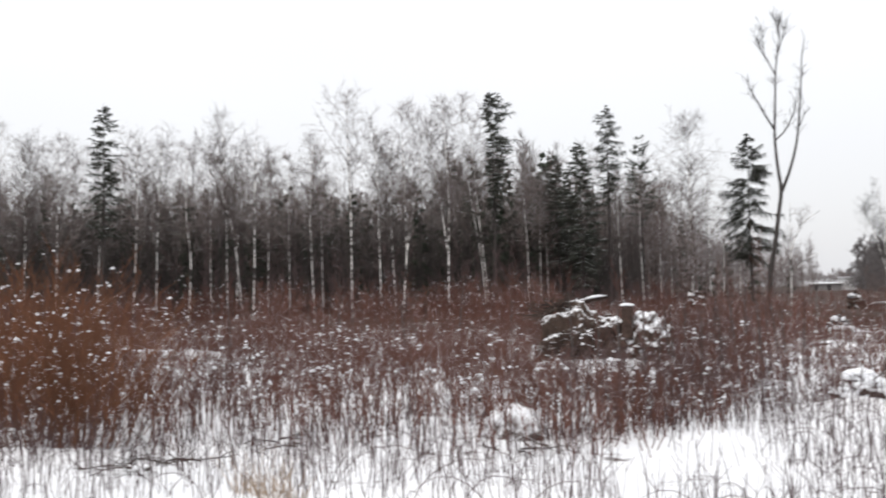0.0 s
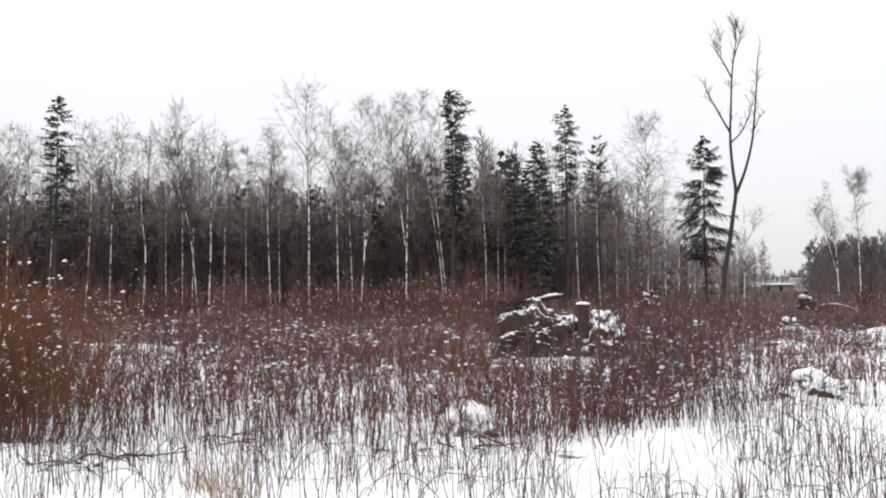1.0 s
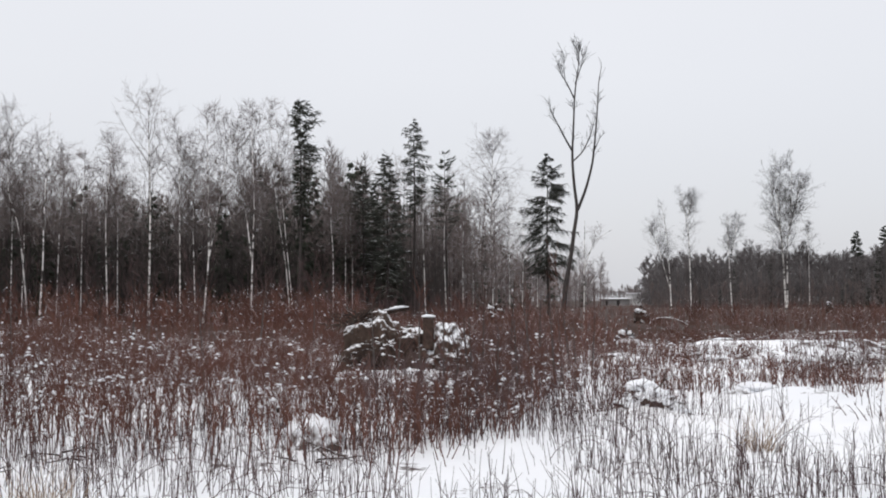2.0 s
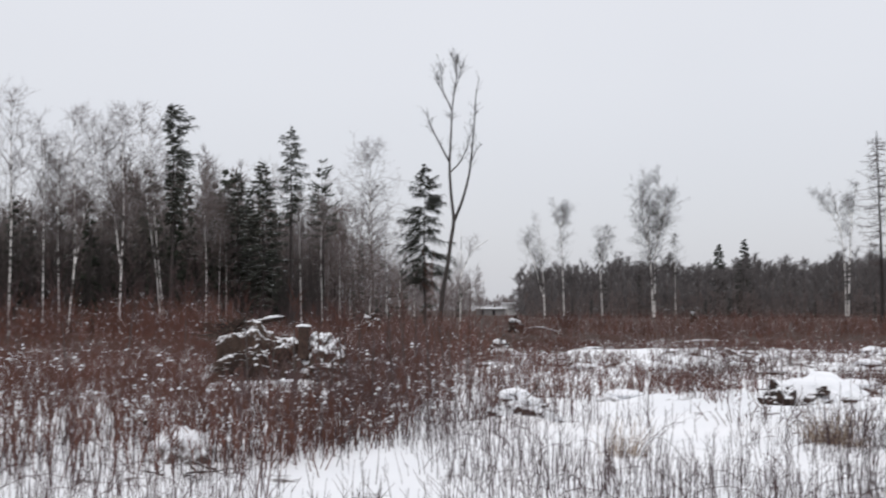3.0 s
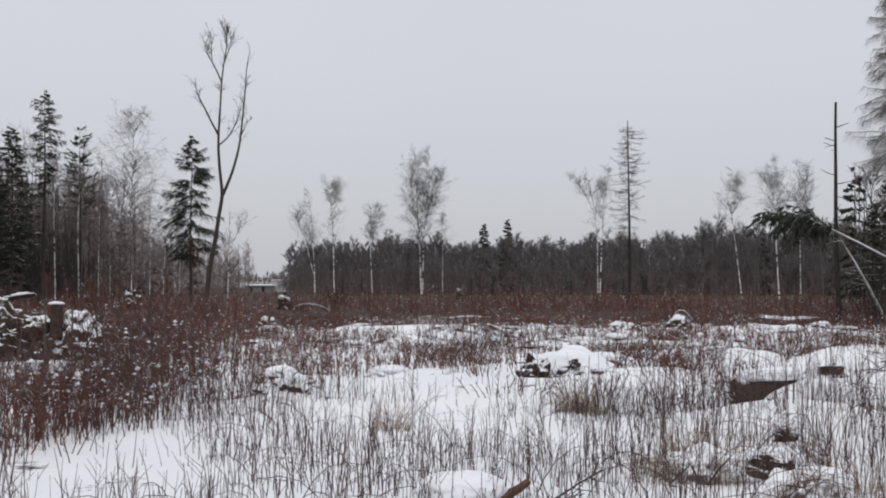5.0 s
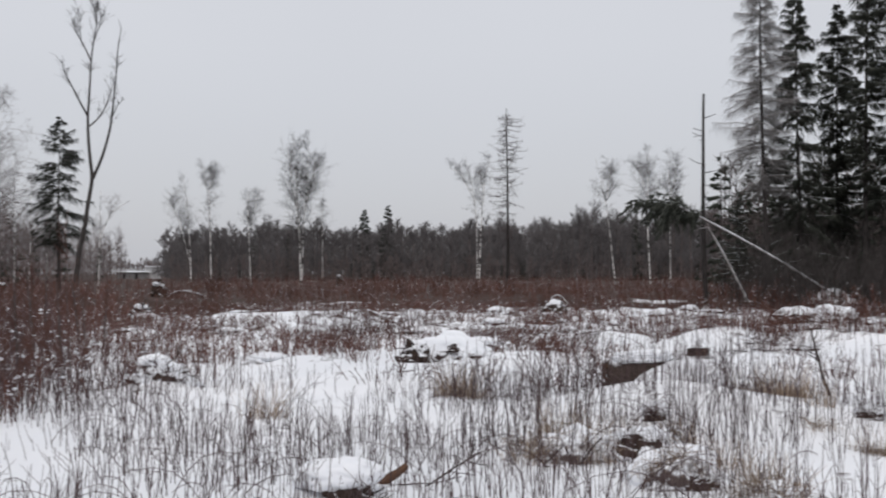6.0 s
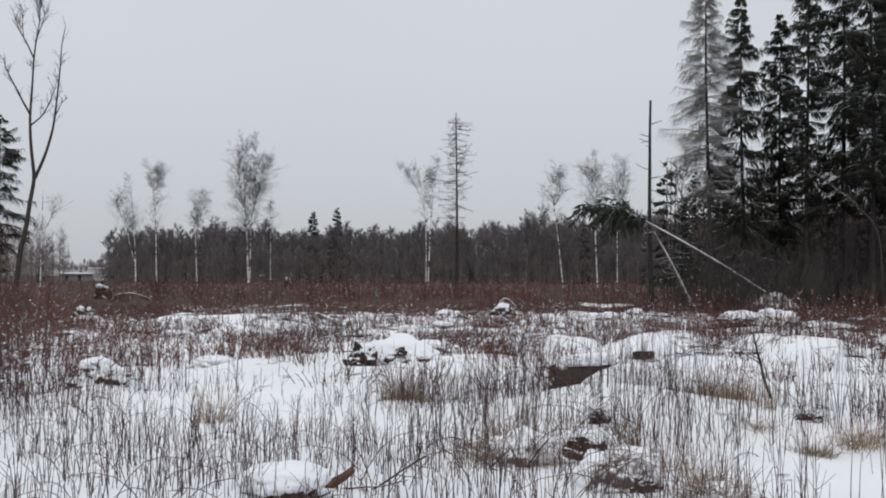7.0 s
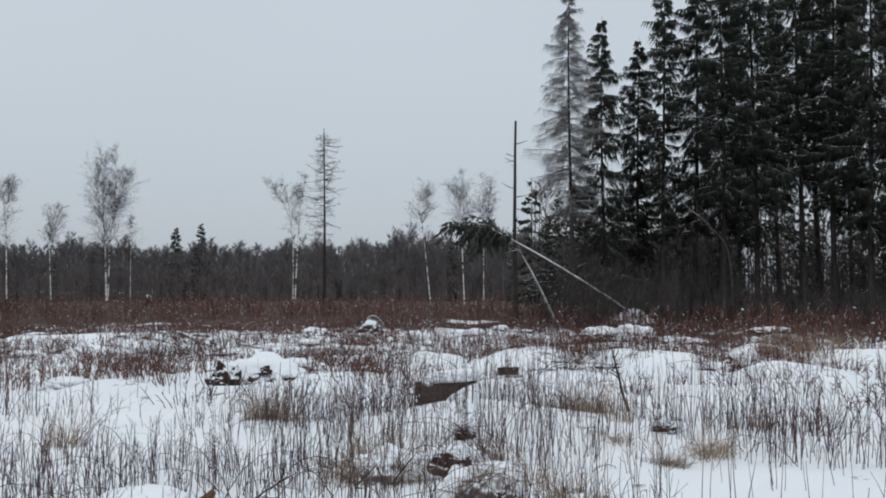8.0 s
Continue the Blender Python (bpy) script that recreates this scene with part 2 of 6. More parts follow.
def brush_cover(x, y):
    """How thickly the red brush stands, 0 to 1."""
    a, d = np.degrees(np.arctan2(x, y)), np.hypot(x, y)
    e = np.interp(a, EDGE_A, EDGE_D) * (1 + (0.09 + 0.09 * (a > 22)) * value_noise(x, y, 2.2, 11) + (0.16 + 0.2 * (a > 22)) * value_noise(x, y, 5.5, 14) * (a > 18))
    c = np.clip((d - e + 1.3) / np.interp(a, [6, 12, 17, 21, 30, 45, 60], [5.5, 4.6, 8.0, 16.0, 26.0, 20.0, 7.0]), 0, 1)
    tuft = scrub_cover(x, y)
    clear = np.clip(1.7 * np.hypot((a - 9.4) / 4.6, (d - 20.4) / 4.8) - 0.7, 0.12, 1)  # trampled round the stump pile
    loose = np.where(d < 27, np.interp(a, [3, 8, 14, 20, 26], [1, 0.95, 0.8, 0.6, 1]), 1)  # looser between the pile and the open snow
    return np.maximum(c * np.clip(1.1 - 0.3 * tuft, 0, 1), 0.75 * tuft) * clear * loose * np.interp(a, [-12, -3, 6], [0.68, 0.86, 1])


class Geo:
    """Collects faces of several tubes and lumps for one mesh."""
    def __init__(self):
        self.v, self.q, self.t, self.n = [], [], [], 0

    def add(self, v, q=None, t=None):
        self.v.append(np.asarray(v, np.float32))
        if q is not None and len(q):
            self.q.append(np.asarray(q) + self.n)
        if t is not None and len(t):
            self.t.append(np.asarray(t) + self.n)
        self.n += len(v)
        return self

    def tubes(self, P, R, sides=3):
        P, R = np.asarray(P, float), np.asarray(R, float)
        m, n = P.shape[:2]
        T = np.gradient(P, axis=1)
        T /= np.linalg.norm(T, axis=2, keepdims=True) + 1e-9
        ref = np.where(np.abs(T[:, :1, 2:3]) > 0.8, np.array([1.0, 0.1, 0]), np.array([0.1, 0, 1.0]))
        U = np.cross(T, np.broadcast_to(ref, T.shape))
        U /= np.linalg.norm(U, axis=2, keepdims=True) + 1e-9
        W = np.cross(T, U)
        ang = np.arange(sides) * 2 * np.pi / sides + 0.5
        ring = P[:, :, None] + R[:, :, None, None] * (np.cos(ang)[:, None] * U[:, :, None] + np.sin(ang)[:, None] * W[:, :, None])
        i = np.arange(m)[:, None, None] * n * sides + np.arange(n - 1)[None, :, None] * sides
        s, s2 = np.arange(sides)[None, None], (np.arange(sides)[None, None] + 1) % sides
        quads = np.stack([i + s, i + s2, i + sides + s2, i + sides + s], -1).reshape(-1, 4)
        return self.add(ring.reshape(-1, 3), quads)

    def cones(self, P, r):
        """Fine straight twigs from P[:, 0] to P[:, 1], each a slender three-sided cone."""
        m = len(P)
        T = P[:, 1] - P[:, 0]
        ref = np.where(np.abs(T[:, 2:3]) > 0.8 * np.linalg.norm(T, axis=1, keepdims=True), np.array([1.0, 0.1, 0]), np.array([0.1, 0, 1.0]))
        U = np.cross(T, ref)
        U /= np.linalg.norm(U, axis=1, keepdims=True) + 1e-9
        W = np.cross(T, U)
        W /= np.linalg.norm(W, axis=1, keepdims=True) + 1e-9
        r = np.broadcast_to(np.asarray(r, float), (m,))[:, None]
        ring = [P[:, 0] + r * (math.cos(w) * U + math.sin(w) * W) for w in (0.5, 2.59, 4.69)]
        v = np.stack([*ring, P[:, 1]], 1).reshape(-1, 3)
        f = np.array([[0, 1, 3], [1, 2, 3], [2, 0, 3]])
        return self.add(v, None, (np.arange(m)[:, None, None] * 4 + f[None]).reshape(-1, 3))

    def arrays(self):
        v = np.concatenate(self.v)
        q = np.concatenate(self.q) if self.q else np.zeros((0, 4), int)
        t = np.concatenate(self.t) if self.t else np.zeros((0, 3), int)
        return v, q, t

    def mesh(self, name, material, smooth=True):
        v, q, t = self.arrays()
        me = bpy.data.meshes.new(name)
        me.vertices.add(len(v))
        me.vertices.foreach_set("co", v.astype(np.float32).ravel())
        me.loops.add(q.size + t.size)
        me.loops.foreach_set("vertex_index", np.concatenate([q.ravel(), t.ravel()]).astype(np.int32))
        me.polygons.add(len(q) + len(t))
        me.polygons.foreach_set("loop_start", np.concatenate([np.arange(len(q)) * 4, q.size + np.arange(len(t)) * 3]).astype(np.int32))
        me.polygons.foreach_set("use_smooth", np.full(len(q) + len(t), smooth))
        me.update(calc_edges=True)
        me.materials.append(material)
        return me


def merged(pieces):
    """One Geo out of (Geo arrays, 4x4 matrix) pairs."""
    g = Geo()
    for (v, q, t), m in pieces:
        m = np.array(m)
        g.add(v @ m[:3, :3].T + m[:3, 3], q, t)
    return g


def part(name, geo, material, parent, label=""):
    """Links a Geo or a bmesh as one mesh object under its thing or part."""
    if isinstance(geo, Geo):
        me = geo.mesh(name, material)
    else:
        me = bpy.data.meshes.new(name)
        geo.to_mesh(me)
        geo.free()
        me.materials.append(material)
    ob = new(name, me)
    ob.parent = parent
    return tagged(ob, label, kind="stuff") if name in ("twig_spray", "grass_curtain") else tagged(ob, label)


def thing(name, m, label, category, group=""):
    ob = new(name)
    ob.empty_display_size = 0.3
    ob.matrix_basis = m
    return tagged(ob, label, category, group)


def stand(a, d, sink=0.0, turn=0.0, s=1.0, sz=None, lean=(0, 0)):
    """The pose of a thing that stands on the ground."""
    x, y = place(a, d)
    return pose(x, y, gz1(a, d) - sink, lean[0], lean[1], turn) @ Matrix.Diagonal((s, s, sz or s, 1))


def grow(rng, start, way, length, n, bend=0.0, jit=0.1):
    """Bent stems: start and way (m, 3), length (m); bend lifts (or, negative, droops) them."""
    m = len(start)
    P = np.zeros((m, n, 3))
    P[:, 0] = start
    d = way / (np.linalg.norm(way, axis=1, keepdims=True) + 1e-9)
    step = (np.asarray(length) / (n - 1))[:, None]
    lift = np.zeros((m, 3))
    lift[:, 2] = bend
    for k in range(1, n):
        P[:, k] = P[:, k - 1] + d * step
        d = d + lift / (n - 1) + rng.normal(0, jit, (m, 3))
        d /= np.linalg.norm(d, axis=1, keepdims=True) + 1e-9
    return P


def offshoots(rng, P, count, lo, hi, spread):
    """Starts and ways of side shoots along the stems P, with where along the stem each begins and its stem's number."""
    m, n = P.shape[:2]
    idx = np.repeat(np.arange(m), count)
    s = rng.uniform(lo, hi, len(idx))
    f = s * (n - 1)
    k = np.minimum(f.astype(int), n - 2)
    w = (f - k)[:, None]
    start = P[idx, k] * (1 - w) + P[idx, k + 1] * w
    tan = P[idx, k + 1] - P[idx, k]
    tan /= np.linalg.norm(tan, axis=1, keepdims=True) + 1e-9
    side = np.cross(tan, rng.normal(0, 1, (len(idx), 3)))
    side /= np.linalg.norm(side, axis=1, keepdims=True) + 1e-9
    return start, tan * (1 - spread) + side * spread, s, idx


def taper(m, n, r0, r1=0.25):
    r0 = np.broadcast_to(np.asarray(r0, float), (m,))
    return r0[:, None] * np.linspace(1, r1, n)[None]


# ---- tree kinds ----
def sketch(d, pts, r0, r1, n=16, seed=0.0):
    """A stem d metres off, in a plane that faces the viewer, through (degrees beside its foot, degrees above eye level) bends."""
    pts = np.array(pts, float)
    u, w = np.linspace(0, 1, len(pts)), np.linspace(0, 1, n)
    x, z = np.interp(w, u, d * np.tan(np.radians(pts[:, 0]))), np.interp(w, u, EYE + d * np.tan(np.radians(pts[:, 1])))
    for _ in range(2):
        x[1:-1], z[1:-1] = (x[:-2] + 2 * x[1:-1] + x[2:]) / 4, (z[:-2] + 2 * z[1:-1] + z[2:]) / 4
    y = 0.012 * (z[-1] - z[0]) * (np.sin(w * 5 + seed) - math.sin(seed)) * w
    return np.stack([x, y, z], 1), r0 + (r1 - r0) * w ** 0.85


def stem_tree(seed, stems, clear=0.45, spread=0.2, limbs=78, twigs=8, subs=7, rise=1.15, arch=0.45, thick=0.8, lift=0.1):
    """A leafless tree on given stems, each (points, radii): trunk Geo and crown Geo with an upswept, pointed-oval outline."""
    rng = np.random.default_rng(seed)
    trunk, crown = Geo(), Geo()
    P = np.stack([p for p, r in stems])
    h, z0 = P[:, :, 2].max(), clear
    for k, (p, r) in enumerate(stems):
        flare = 1 + (0.45 * np.exp(-np.linspace(0, 1, len(r)) * 30) if k == 0 else 0)
        trunk.tubes(p[None], (r * flare)[None], 8)
    start, way, at, idx = offshoots(rng, P, limbs, 0.02, 0.985, 1.0)
    low = (start[:, 2] / h - z0) / (1 - z0)
    keep = (low > rng.uniform(-0.12, 0.06, len(low))) & (rng.uniform(0, 1, len(low)) > 0.74 * low)
    start, way, low, at = start[keep], way[keep], np.clip(low[keep], 0, 1), at[keep]
    way = way * np.array([1, 1, 0.2]) + np.stack([0 * at, 0 * at, rise + 0.35 * low + rng.normal(0, 0.25, len(at))], 1)
    length = spread * h * (0.12 + 1.3 * (1 - low) ** 0.6 * (0.40 + low) ** 0.5) * rng.uniform(0.6, 1.25, len(at))
    L = grow(rng, start, way, length, 6, arch, 0.10)
    crown.tubes(L, taper(len(L), 6, thick * (0.006 + length * 0.008), 0.3), 3)
    st, wy, at2, id2 = offshoots(rng, L, twigs, 0.15, 1.0, 0.6)
    ln = length[id2] * rng.uniform(0.22, 0.55, len(id2)) + 0.2
    T = grow(rng, st, wy + np.array([0, 0, lift * 1.5]), ln, 3, -0.15, 0.16)
    crown.tubes(T, taper(len(T), 3, thick * 0.010, 0.5), 3)
    st, wy, at3, id3 = offshoots(rng, T, subs, 0.2, 1.0, 0.5)
    F = grow(rng, st, wy + np.array([0, 0, lift]), rng.uniform(0.25, 0.75, len(id3)) * min(1, h / 14), 2, -0.5, 0.15)
    crown.cones(F, thick * 0.009)
    return trunk, crown


def bare_tree(seed, h, spread=0.16, clear=0.4, limbs=34, twigs=9, subs=4, r0=None, fork=False, lean=0.0, rise=0.9, thick=1.0, lod=False, arch=0.25):
    """A leafless tree: trunk Geo and crown Geo (limbs, twigs, drooping fine twigs)."""
    rng = np.random.default_rng(seed)
    r0 = r0 or h * 0.0066
    n, ls, ln_, sides = (7, 3, 3, 5) if lod else (14, 4, 6, 8)
    s = np.linspace(0, 1, n)
    path = np.zeros((1, n, 3))
    path[0, :, 0] = lean * h * s + 0.018 * h * np.sin(s * 6 + rng.uniform(0, 6)) * s ** 0.7
    path[0, :, 1] = 0.014 * h * np.sin(s * 6 + rng.uniform(0, 6)) * s
    path[0, :, 2] = h * s
    trunk, crown = Geo(), Geo()
    stems = [path]
    trunk.tubes(path, (r0 * (1 - s * 0.93) ** 0.9 * (1 + 0.5 * np.exp(-s * 40)))[None], sides)
    if fork:
        f = grow(rng, path[0, 4:5], np.array([[0.13, 0.06, 1.0]]), np.array([h * 0.62]), n, 0.35, 0.02)
        stems.append(f)
        trunk.tubes(f, r0 * 0.7 * (1 - s * 0.92)[None], 7)
    stems = np.concatenate(stems)
    start, way, at, idx = offshoots(rng, stems, limbs, clear, 0.985, 1.0)
    low = (at - clear) / (1 - clear)
    way = way * np.array([1, 1, 0.2]) + np.stack([0 * at, 0 * at, rise + 0.5 * low + rng.normal(0, 0.15, len(at))], 1)
    length = spread * h * (0.30 + 1.1 * np.clip(low, 0, 1) ** 0.6 * (1 - low) ** 0.55 + 0.25 * (1 - low)) * rng.uniform(0.6, 1.2, len(at))
    L = grow(rng, start, way, length, ln_, arch, 0.10)
    if lod:
        crown.cones(L[:, [0, -1]], thick * (0.006 + length * 0.006))
    else:
        crown.tubes(L, taper(len(L), ln_, thick * (0.006 + length * 0.008), 0.3), ls)
    st, wy, at2, id2 = offshoots(rng, np.concatenate([L, stems[:, -ln_:]]), twigs, 0.2, 1.0, 0.55)
    ln = np.append(length, [h * 0.10] * len(stems))[id2] * rng.uniform(0.25, 0.55, len(id2)) + 0.15
    nt = 2 if lod else 3
    T = grow(rng, st, wy + np.array([0, 0, 0.3]), ln, nt, -0.1, 0.14)
    if lod:
        crown.cones(T, thick * 0.014)
    else:
        crown.tubes(T, taper(len(T), nt, thick * 0.011, 0.5), 3)
    if subs:
        st, wy, at3, id3 = offshoots(rng, T, subs, 0.2, 1.0, 0.5)
        F = grow(rng, st, wy + np.array([0, 0, -0.05 if arch < 0 else 0.12]), rng.uniform(0.3, 0.9, len(id3)) * min(1, h / 14), 2, -0.6, 0.15)
        crown.cones(F, thick * 0.0095)
    return trunk, crown


def spruce(seed, h, width=0.17, base=0.08, step=0.34, per=6, sprays=8, fluff=1.0, droop=1.0, ragged=0.3, r0=None, top=1.0, taper_pow=0.75, shape=None, flag=0.0, hang=0.0):
    """A conifer: trunk Geo and foliage Geo (drooping boughs with side sprays). shape: (share of the height, reach in metres) rows; flag: how much longer the boughs of one side are."""
    rng = np.random.default_rng(seed)
    r0 = r0 or h * 0.0095
    n = 12
    s = np.linspace(0, 1, n)
    path = np.zeros((1, n, 3))
    path[0, :, 0] = 0.006 * h * np.sin(s * 4 + seed)
    path[0, :, 2] = h * s
    trunk, crown = Geo(), Geo()
    trunk.tubes(path, (r0 * (1 - 0.96 * s) * (1 + 0.5 * np.exp(-s * 40)))[None], 8)
    zs = np.arange(base * h, h * 0.985, step)
    zs = np.repeat(zs, per) + rng.uniform(-0.5, 0.5, len(zs) * per) * step * 1.6
    zs = np.clip(zs, base * h, h * 0.99)
    u = zs / h
    keep = rng.uniform(0, 1, len(zs)) > ragged * (1 - u) * 0.8
    zs, u = zs[keep], u[keep]
    az = rng.uniform(0, 2 * np.pi, len(zs))
    prof = np.clip((1 - u) / (1 - base), 0, 1) ** taper_pow * top
    reach = width * h * prof if shape is None else np.interp(u, [p[0] for p in shape], [p[1] for p in shape]) * (1 + flag * np.cos(az))
    wob = 1 + ragged * (0.35 * np.sin(zs * 0.9 + seed + 2.2 * np.sin(az + seed)) + rng.normal(0, 0.32, len(zs)))
    ln = (reach * np.clip(wob, 0.3, 1.6) + (0.02 * h if shape is None else 0.1)) * rng.uniform(0.62, 1.12, len(zs))
    up = 0.55 * u - 0.22 + rng.normal(0, 0.2, len(zs))
    start = np.stack([np.interp(u, s, path[0, :, 0]), 0 * u, zs], 1)
    way = np.stack([np.cos(az), np.sin(az), up], 1)
    B = grow(rng, start, way, ln, 5, -0.55 * droop, 0.06)
    B[:, -1, 2] += ln * 0.08
    crown.tubes(B, taper(len(B), 5, 0.010 + 0.010 * ln, 0.4), 3)
    if sprays:
        st, wy, at, idx = offshoots(rng, B, sprays, 0.15, 1.0, 0.0)
        sgn = np.where(rng.uniform(0, 1, len(idx)) > 0.5, 1, -1)[:, None]
        flat = np.cross(wy, [0, 0, 1.0])
        flat /= np.linalg.norm(flat, axis=1, keepdims=True) + 1e-9
        wy = wy * 0.65 + flat * sgn * rng.uniform(0.2, 0.95, (len(at), 1)) + np.stack([0 * at, 0 * at, -0.50 * droop - hang + rng.normal(0, 0.42, len(at))], 1)
        sl = (ln[idx] * (0.36 - 0.20 * at) * rng.uniform(0.5, 1.4, len(at)) + 0.15) * (1 + 0.35 * hang)
        S = grow(rng, st, wy, sl * 0.9, 2, 0, 0.08)
        crown.cones(S, 0.048 * fluff * rng.uniform(0.5, 1.2, len(S)))
    return trunk, crown


def tree(name, geos, bark, leaf, m, label, category, group="", crown="crown", crown_label=""):
    t = thing(name, m, label, category, group)
    part("trunk", geos[0], bark, t)
    part(crown, geos[1], leaf, t, crown_label)
    return t


def height(d, el):
    """How tall a tree at d metres is whose top stands el degrees above eye level."""
    return EYE + d * math.tan(radians(el))


# ---- the ground: one sheet to the horizon ----
def build_ground():
    ang = np.radians(np.concatenate([np.arange(-34, 84, 0.36), np.arange(84, 326, 4.0)]))
    rad = np.concatenate([[0.0, 0.8, 1.6, 2.4, 3.2], np.geomspace(4.0, 60.0, 165), np.geomspace(63, 3200, 55)])
    A, R = np.meshgrid(ang, rad[1:])
    X, Y = np.sin(A) * R, np.cos(A) * R
    Z = gz(X, Y)
    v = np.concatenate([[[0, 0, 0]], np.stack([X, Y, Z], -1).reshape(-1, 3)])
    na, nr = len(ang), len(rad) - 1
    i, j = np.meshgrid(np.arange(nr - 1), np.arange(na), indexing="ij")
    j2 = (j + 1) % na
    q = np.stack([1 + i * na + j, 1 + (i + 1) * na + j, 1 + (i + 1) * na + j2, 1 + i * na + j2], -1).reshape(-1, 4)[:, ::-1]
    k = np.arange(na)
    t = np.stack([0 * k, 1 + k, 1 + (k + 1) % na], 1)[:, ::-1]
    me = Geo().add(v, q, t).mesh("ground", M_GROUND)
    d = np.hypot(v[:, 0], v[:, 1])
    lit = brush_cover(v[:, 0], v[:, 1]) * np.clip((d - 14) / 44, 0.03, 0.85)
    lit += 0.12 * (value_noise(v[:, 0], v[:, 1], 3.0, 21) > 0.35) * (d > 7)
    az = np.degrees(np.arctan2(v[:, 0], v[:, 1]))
    lit = np.maximum(lit, 0.95 * np.clip((d - np.where((az < 13) & (az > -60), 70, np.where(az > 54, 50, 178))) / 12, 0, 1) * (d < 420))  # litter under the trees, with the wood's inner darkness put into the floor colour
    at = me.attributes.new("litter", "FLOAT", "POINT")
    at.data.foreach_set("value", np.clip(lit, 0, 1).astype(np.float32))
    return tagged(new("ground", me), "snow-covered clearing with brown litter showing through", "ground", kind="structure")


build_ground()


# ---- the wood along the clearing ----
def kind_parts(name, geos, bark, leaf, label, category, group):
    """The first tree of a kind, from which copies are taken; it stands at the origin until moved."""
    return tree(name, geos, bark, leaf, Matrix.Identity(4), label, category, group)


# heading, distance, bends of the trunk (degrees beside the foot, degrees above eye level), trunk radius, crown base, reach, label
PLAIN, FORKED, LEANING = "tall bare birch with a white trunk and frosted twigs", "tall bare birch whose white trunk forks low down", "tall bare birch leaning to one side"
EDGE_BIRCHES = [
    (-24.6, 70, [(0, 4), (0.1, 9.4)], 0.08, 0.42, 0.20, PLAIN), (-22.9, 72, [(0.1, 4), (0.0, 8.6)], 0.07, 0.4, 0.19, PLAIN),
    (-21.3, 70, [(0.1, 4), (0.1, 8.9)], 0.08, 0.4, 0.20, PLAIN), (-19.25, 74, [(0.25, 4), (0.3, 8.7)], 0.06, 0.4, 0.18, PLAIN), (-17.35, 72, [(0.3, 4.5), (0.3, 9.4)], 0.07, 0.42, 0.20, LEANING),
    (-16.1, 70, [(0.13, 4.4), (0.45, 10.3)], 0.10, 0.42, 0.20, PLAIN), (-14.35, 70, [(0.2, 2.2), (-0.1, 4.7), (0, 8.7)], 0.10, 0.40, 0.19, PLAIN), (-13.1, 74, [(0, 4), (0.05, 8.5)], 0.06, 0.42, 0.18, PLAIN),
    (-12.2, 72, [(0, 4), (-0.1, 9.5)], 0.07, 0.45, 0.18, PLAIN), (-11.3, 70, [(-0.5, 3.8), (-1.2, 6.0), (-1.0, 10.25)], 0.085, 0.45, 0.20, LEANING), (-11.7, 72, [(0.1, 3), (0.1, 7.4)], 0.06, 0.5, 0.17, PLAIN),
    (-10.8, 68, [(0.16, 2.2), (0.15, 5), (0.4, 10.55)], 0.10, 0.42, 0.21, PLAIN), (-9.95, 72, [(0.1, 4), (0.1, 7.9)], 0.07, 0.45, 0.18, PLAIN), (-8.7, 74, [(0, 4), (0.1, 8.2)], 0.06, 0.42, 0.18, PLAIN),
    (-7.3, 70, [(-0.2, 4.6), (0.05, 9.1)], 0.08, 0.45, 0.19, PLAIN), (-6.8, 72, [(-0.05, 4.5), (-0.1, 8.7)], 0.06, 0.45, 0.17, PLAIN), (-5.15, 68, [(0.03, 5.4), (-0.1, 9), (-0.15, 11.7)], 0.12, 0.44, 0.21, PLAIN),
    (-3.45, 70, [(-0.07, 3.8), (-0.2, 10.2)], 0.09, 0.5, 0.16, PLAIN), (-2.6, 70, [(-0.2, 3.8), (-0.2, 8.7)], 0.08, 0.45, 0.16, PLAIN), (2.7, 70, [(-0.3, 2.1), (-0.9, 5.7), (-1.3, 11.5)], 0.09, 0.48, 0.20, LEANING),
    (2.9, 72, [(-0.7, 5.4), (-1.1, 11.0)], 0.07, 0.5, 0.18, LEANING), (5.1, 70, [(0, 2.8), (-0.2, 5), (0.1, 7.4)], 0.075, 0.5, 0.17, PLAIN), (5.8, 74, [(0, 3), (0.1, 7.0)], 0.06, 0.45, 0.17, PLAIN), (6.2, 74, [(0, 3), (-0.3, 7.3)], 0.055, 0.45, 0.16, PLAIN),
    (10.45, 74, [(-0.15, 3.6), (-0.2, 7.0)], 0.07, 0.45, 0.16, PLAIN), (11.65, 76, [(-0.15, 3.3), (0, 6.9)], 0.075, 0.45, 0.16, PLAIN), (12.6, 82, [(0, 3), (0.1, 6.2)], 0.06, 0.42, 0.16, PLAIN)]
FORKS = [  # heading, distance, trunk bends, second stem's bends
    (-2.25, 68, [(0.35, 2.5), (0.27, 5.8), (0.15, 10.5)], [(0.35, 2.5), (0.9, 5.8), (1.5, 9.8)]), (0.45, 68, [(0.05, 2.5), (0.15, 5.4), (-0.1, 10.75)], [(0.0, 2.4), (-0.45, 6.1), (-1.15, 9.6)])]


def stood(a, d):
    """Upright on the ground, its sketch plane facing the viewer."""
    x, y = place(a, d)
    return pose(x, y, min(0.0, gz1(a, d) - 0.05), 0, 0, -a)


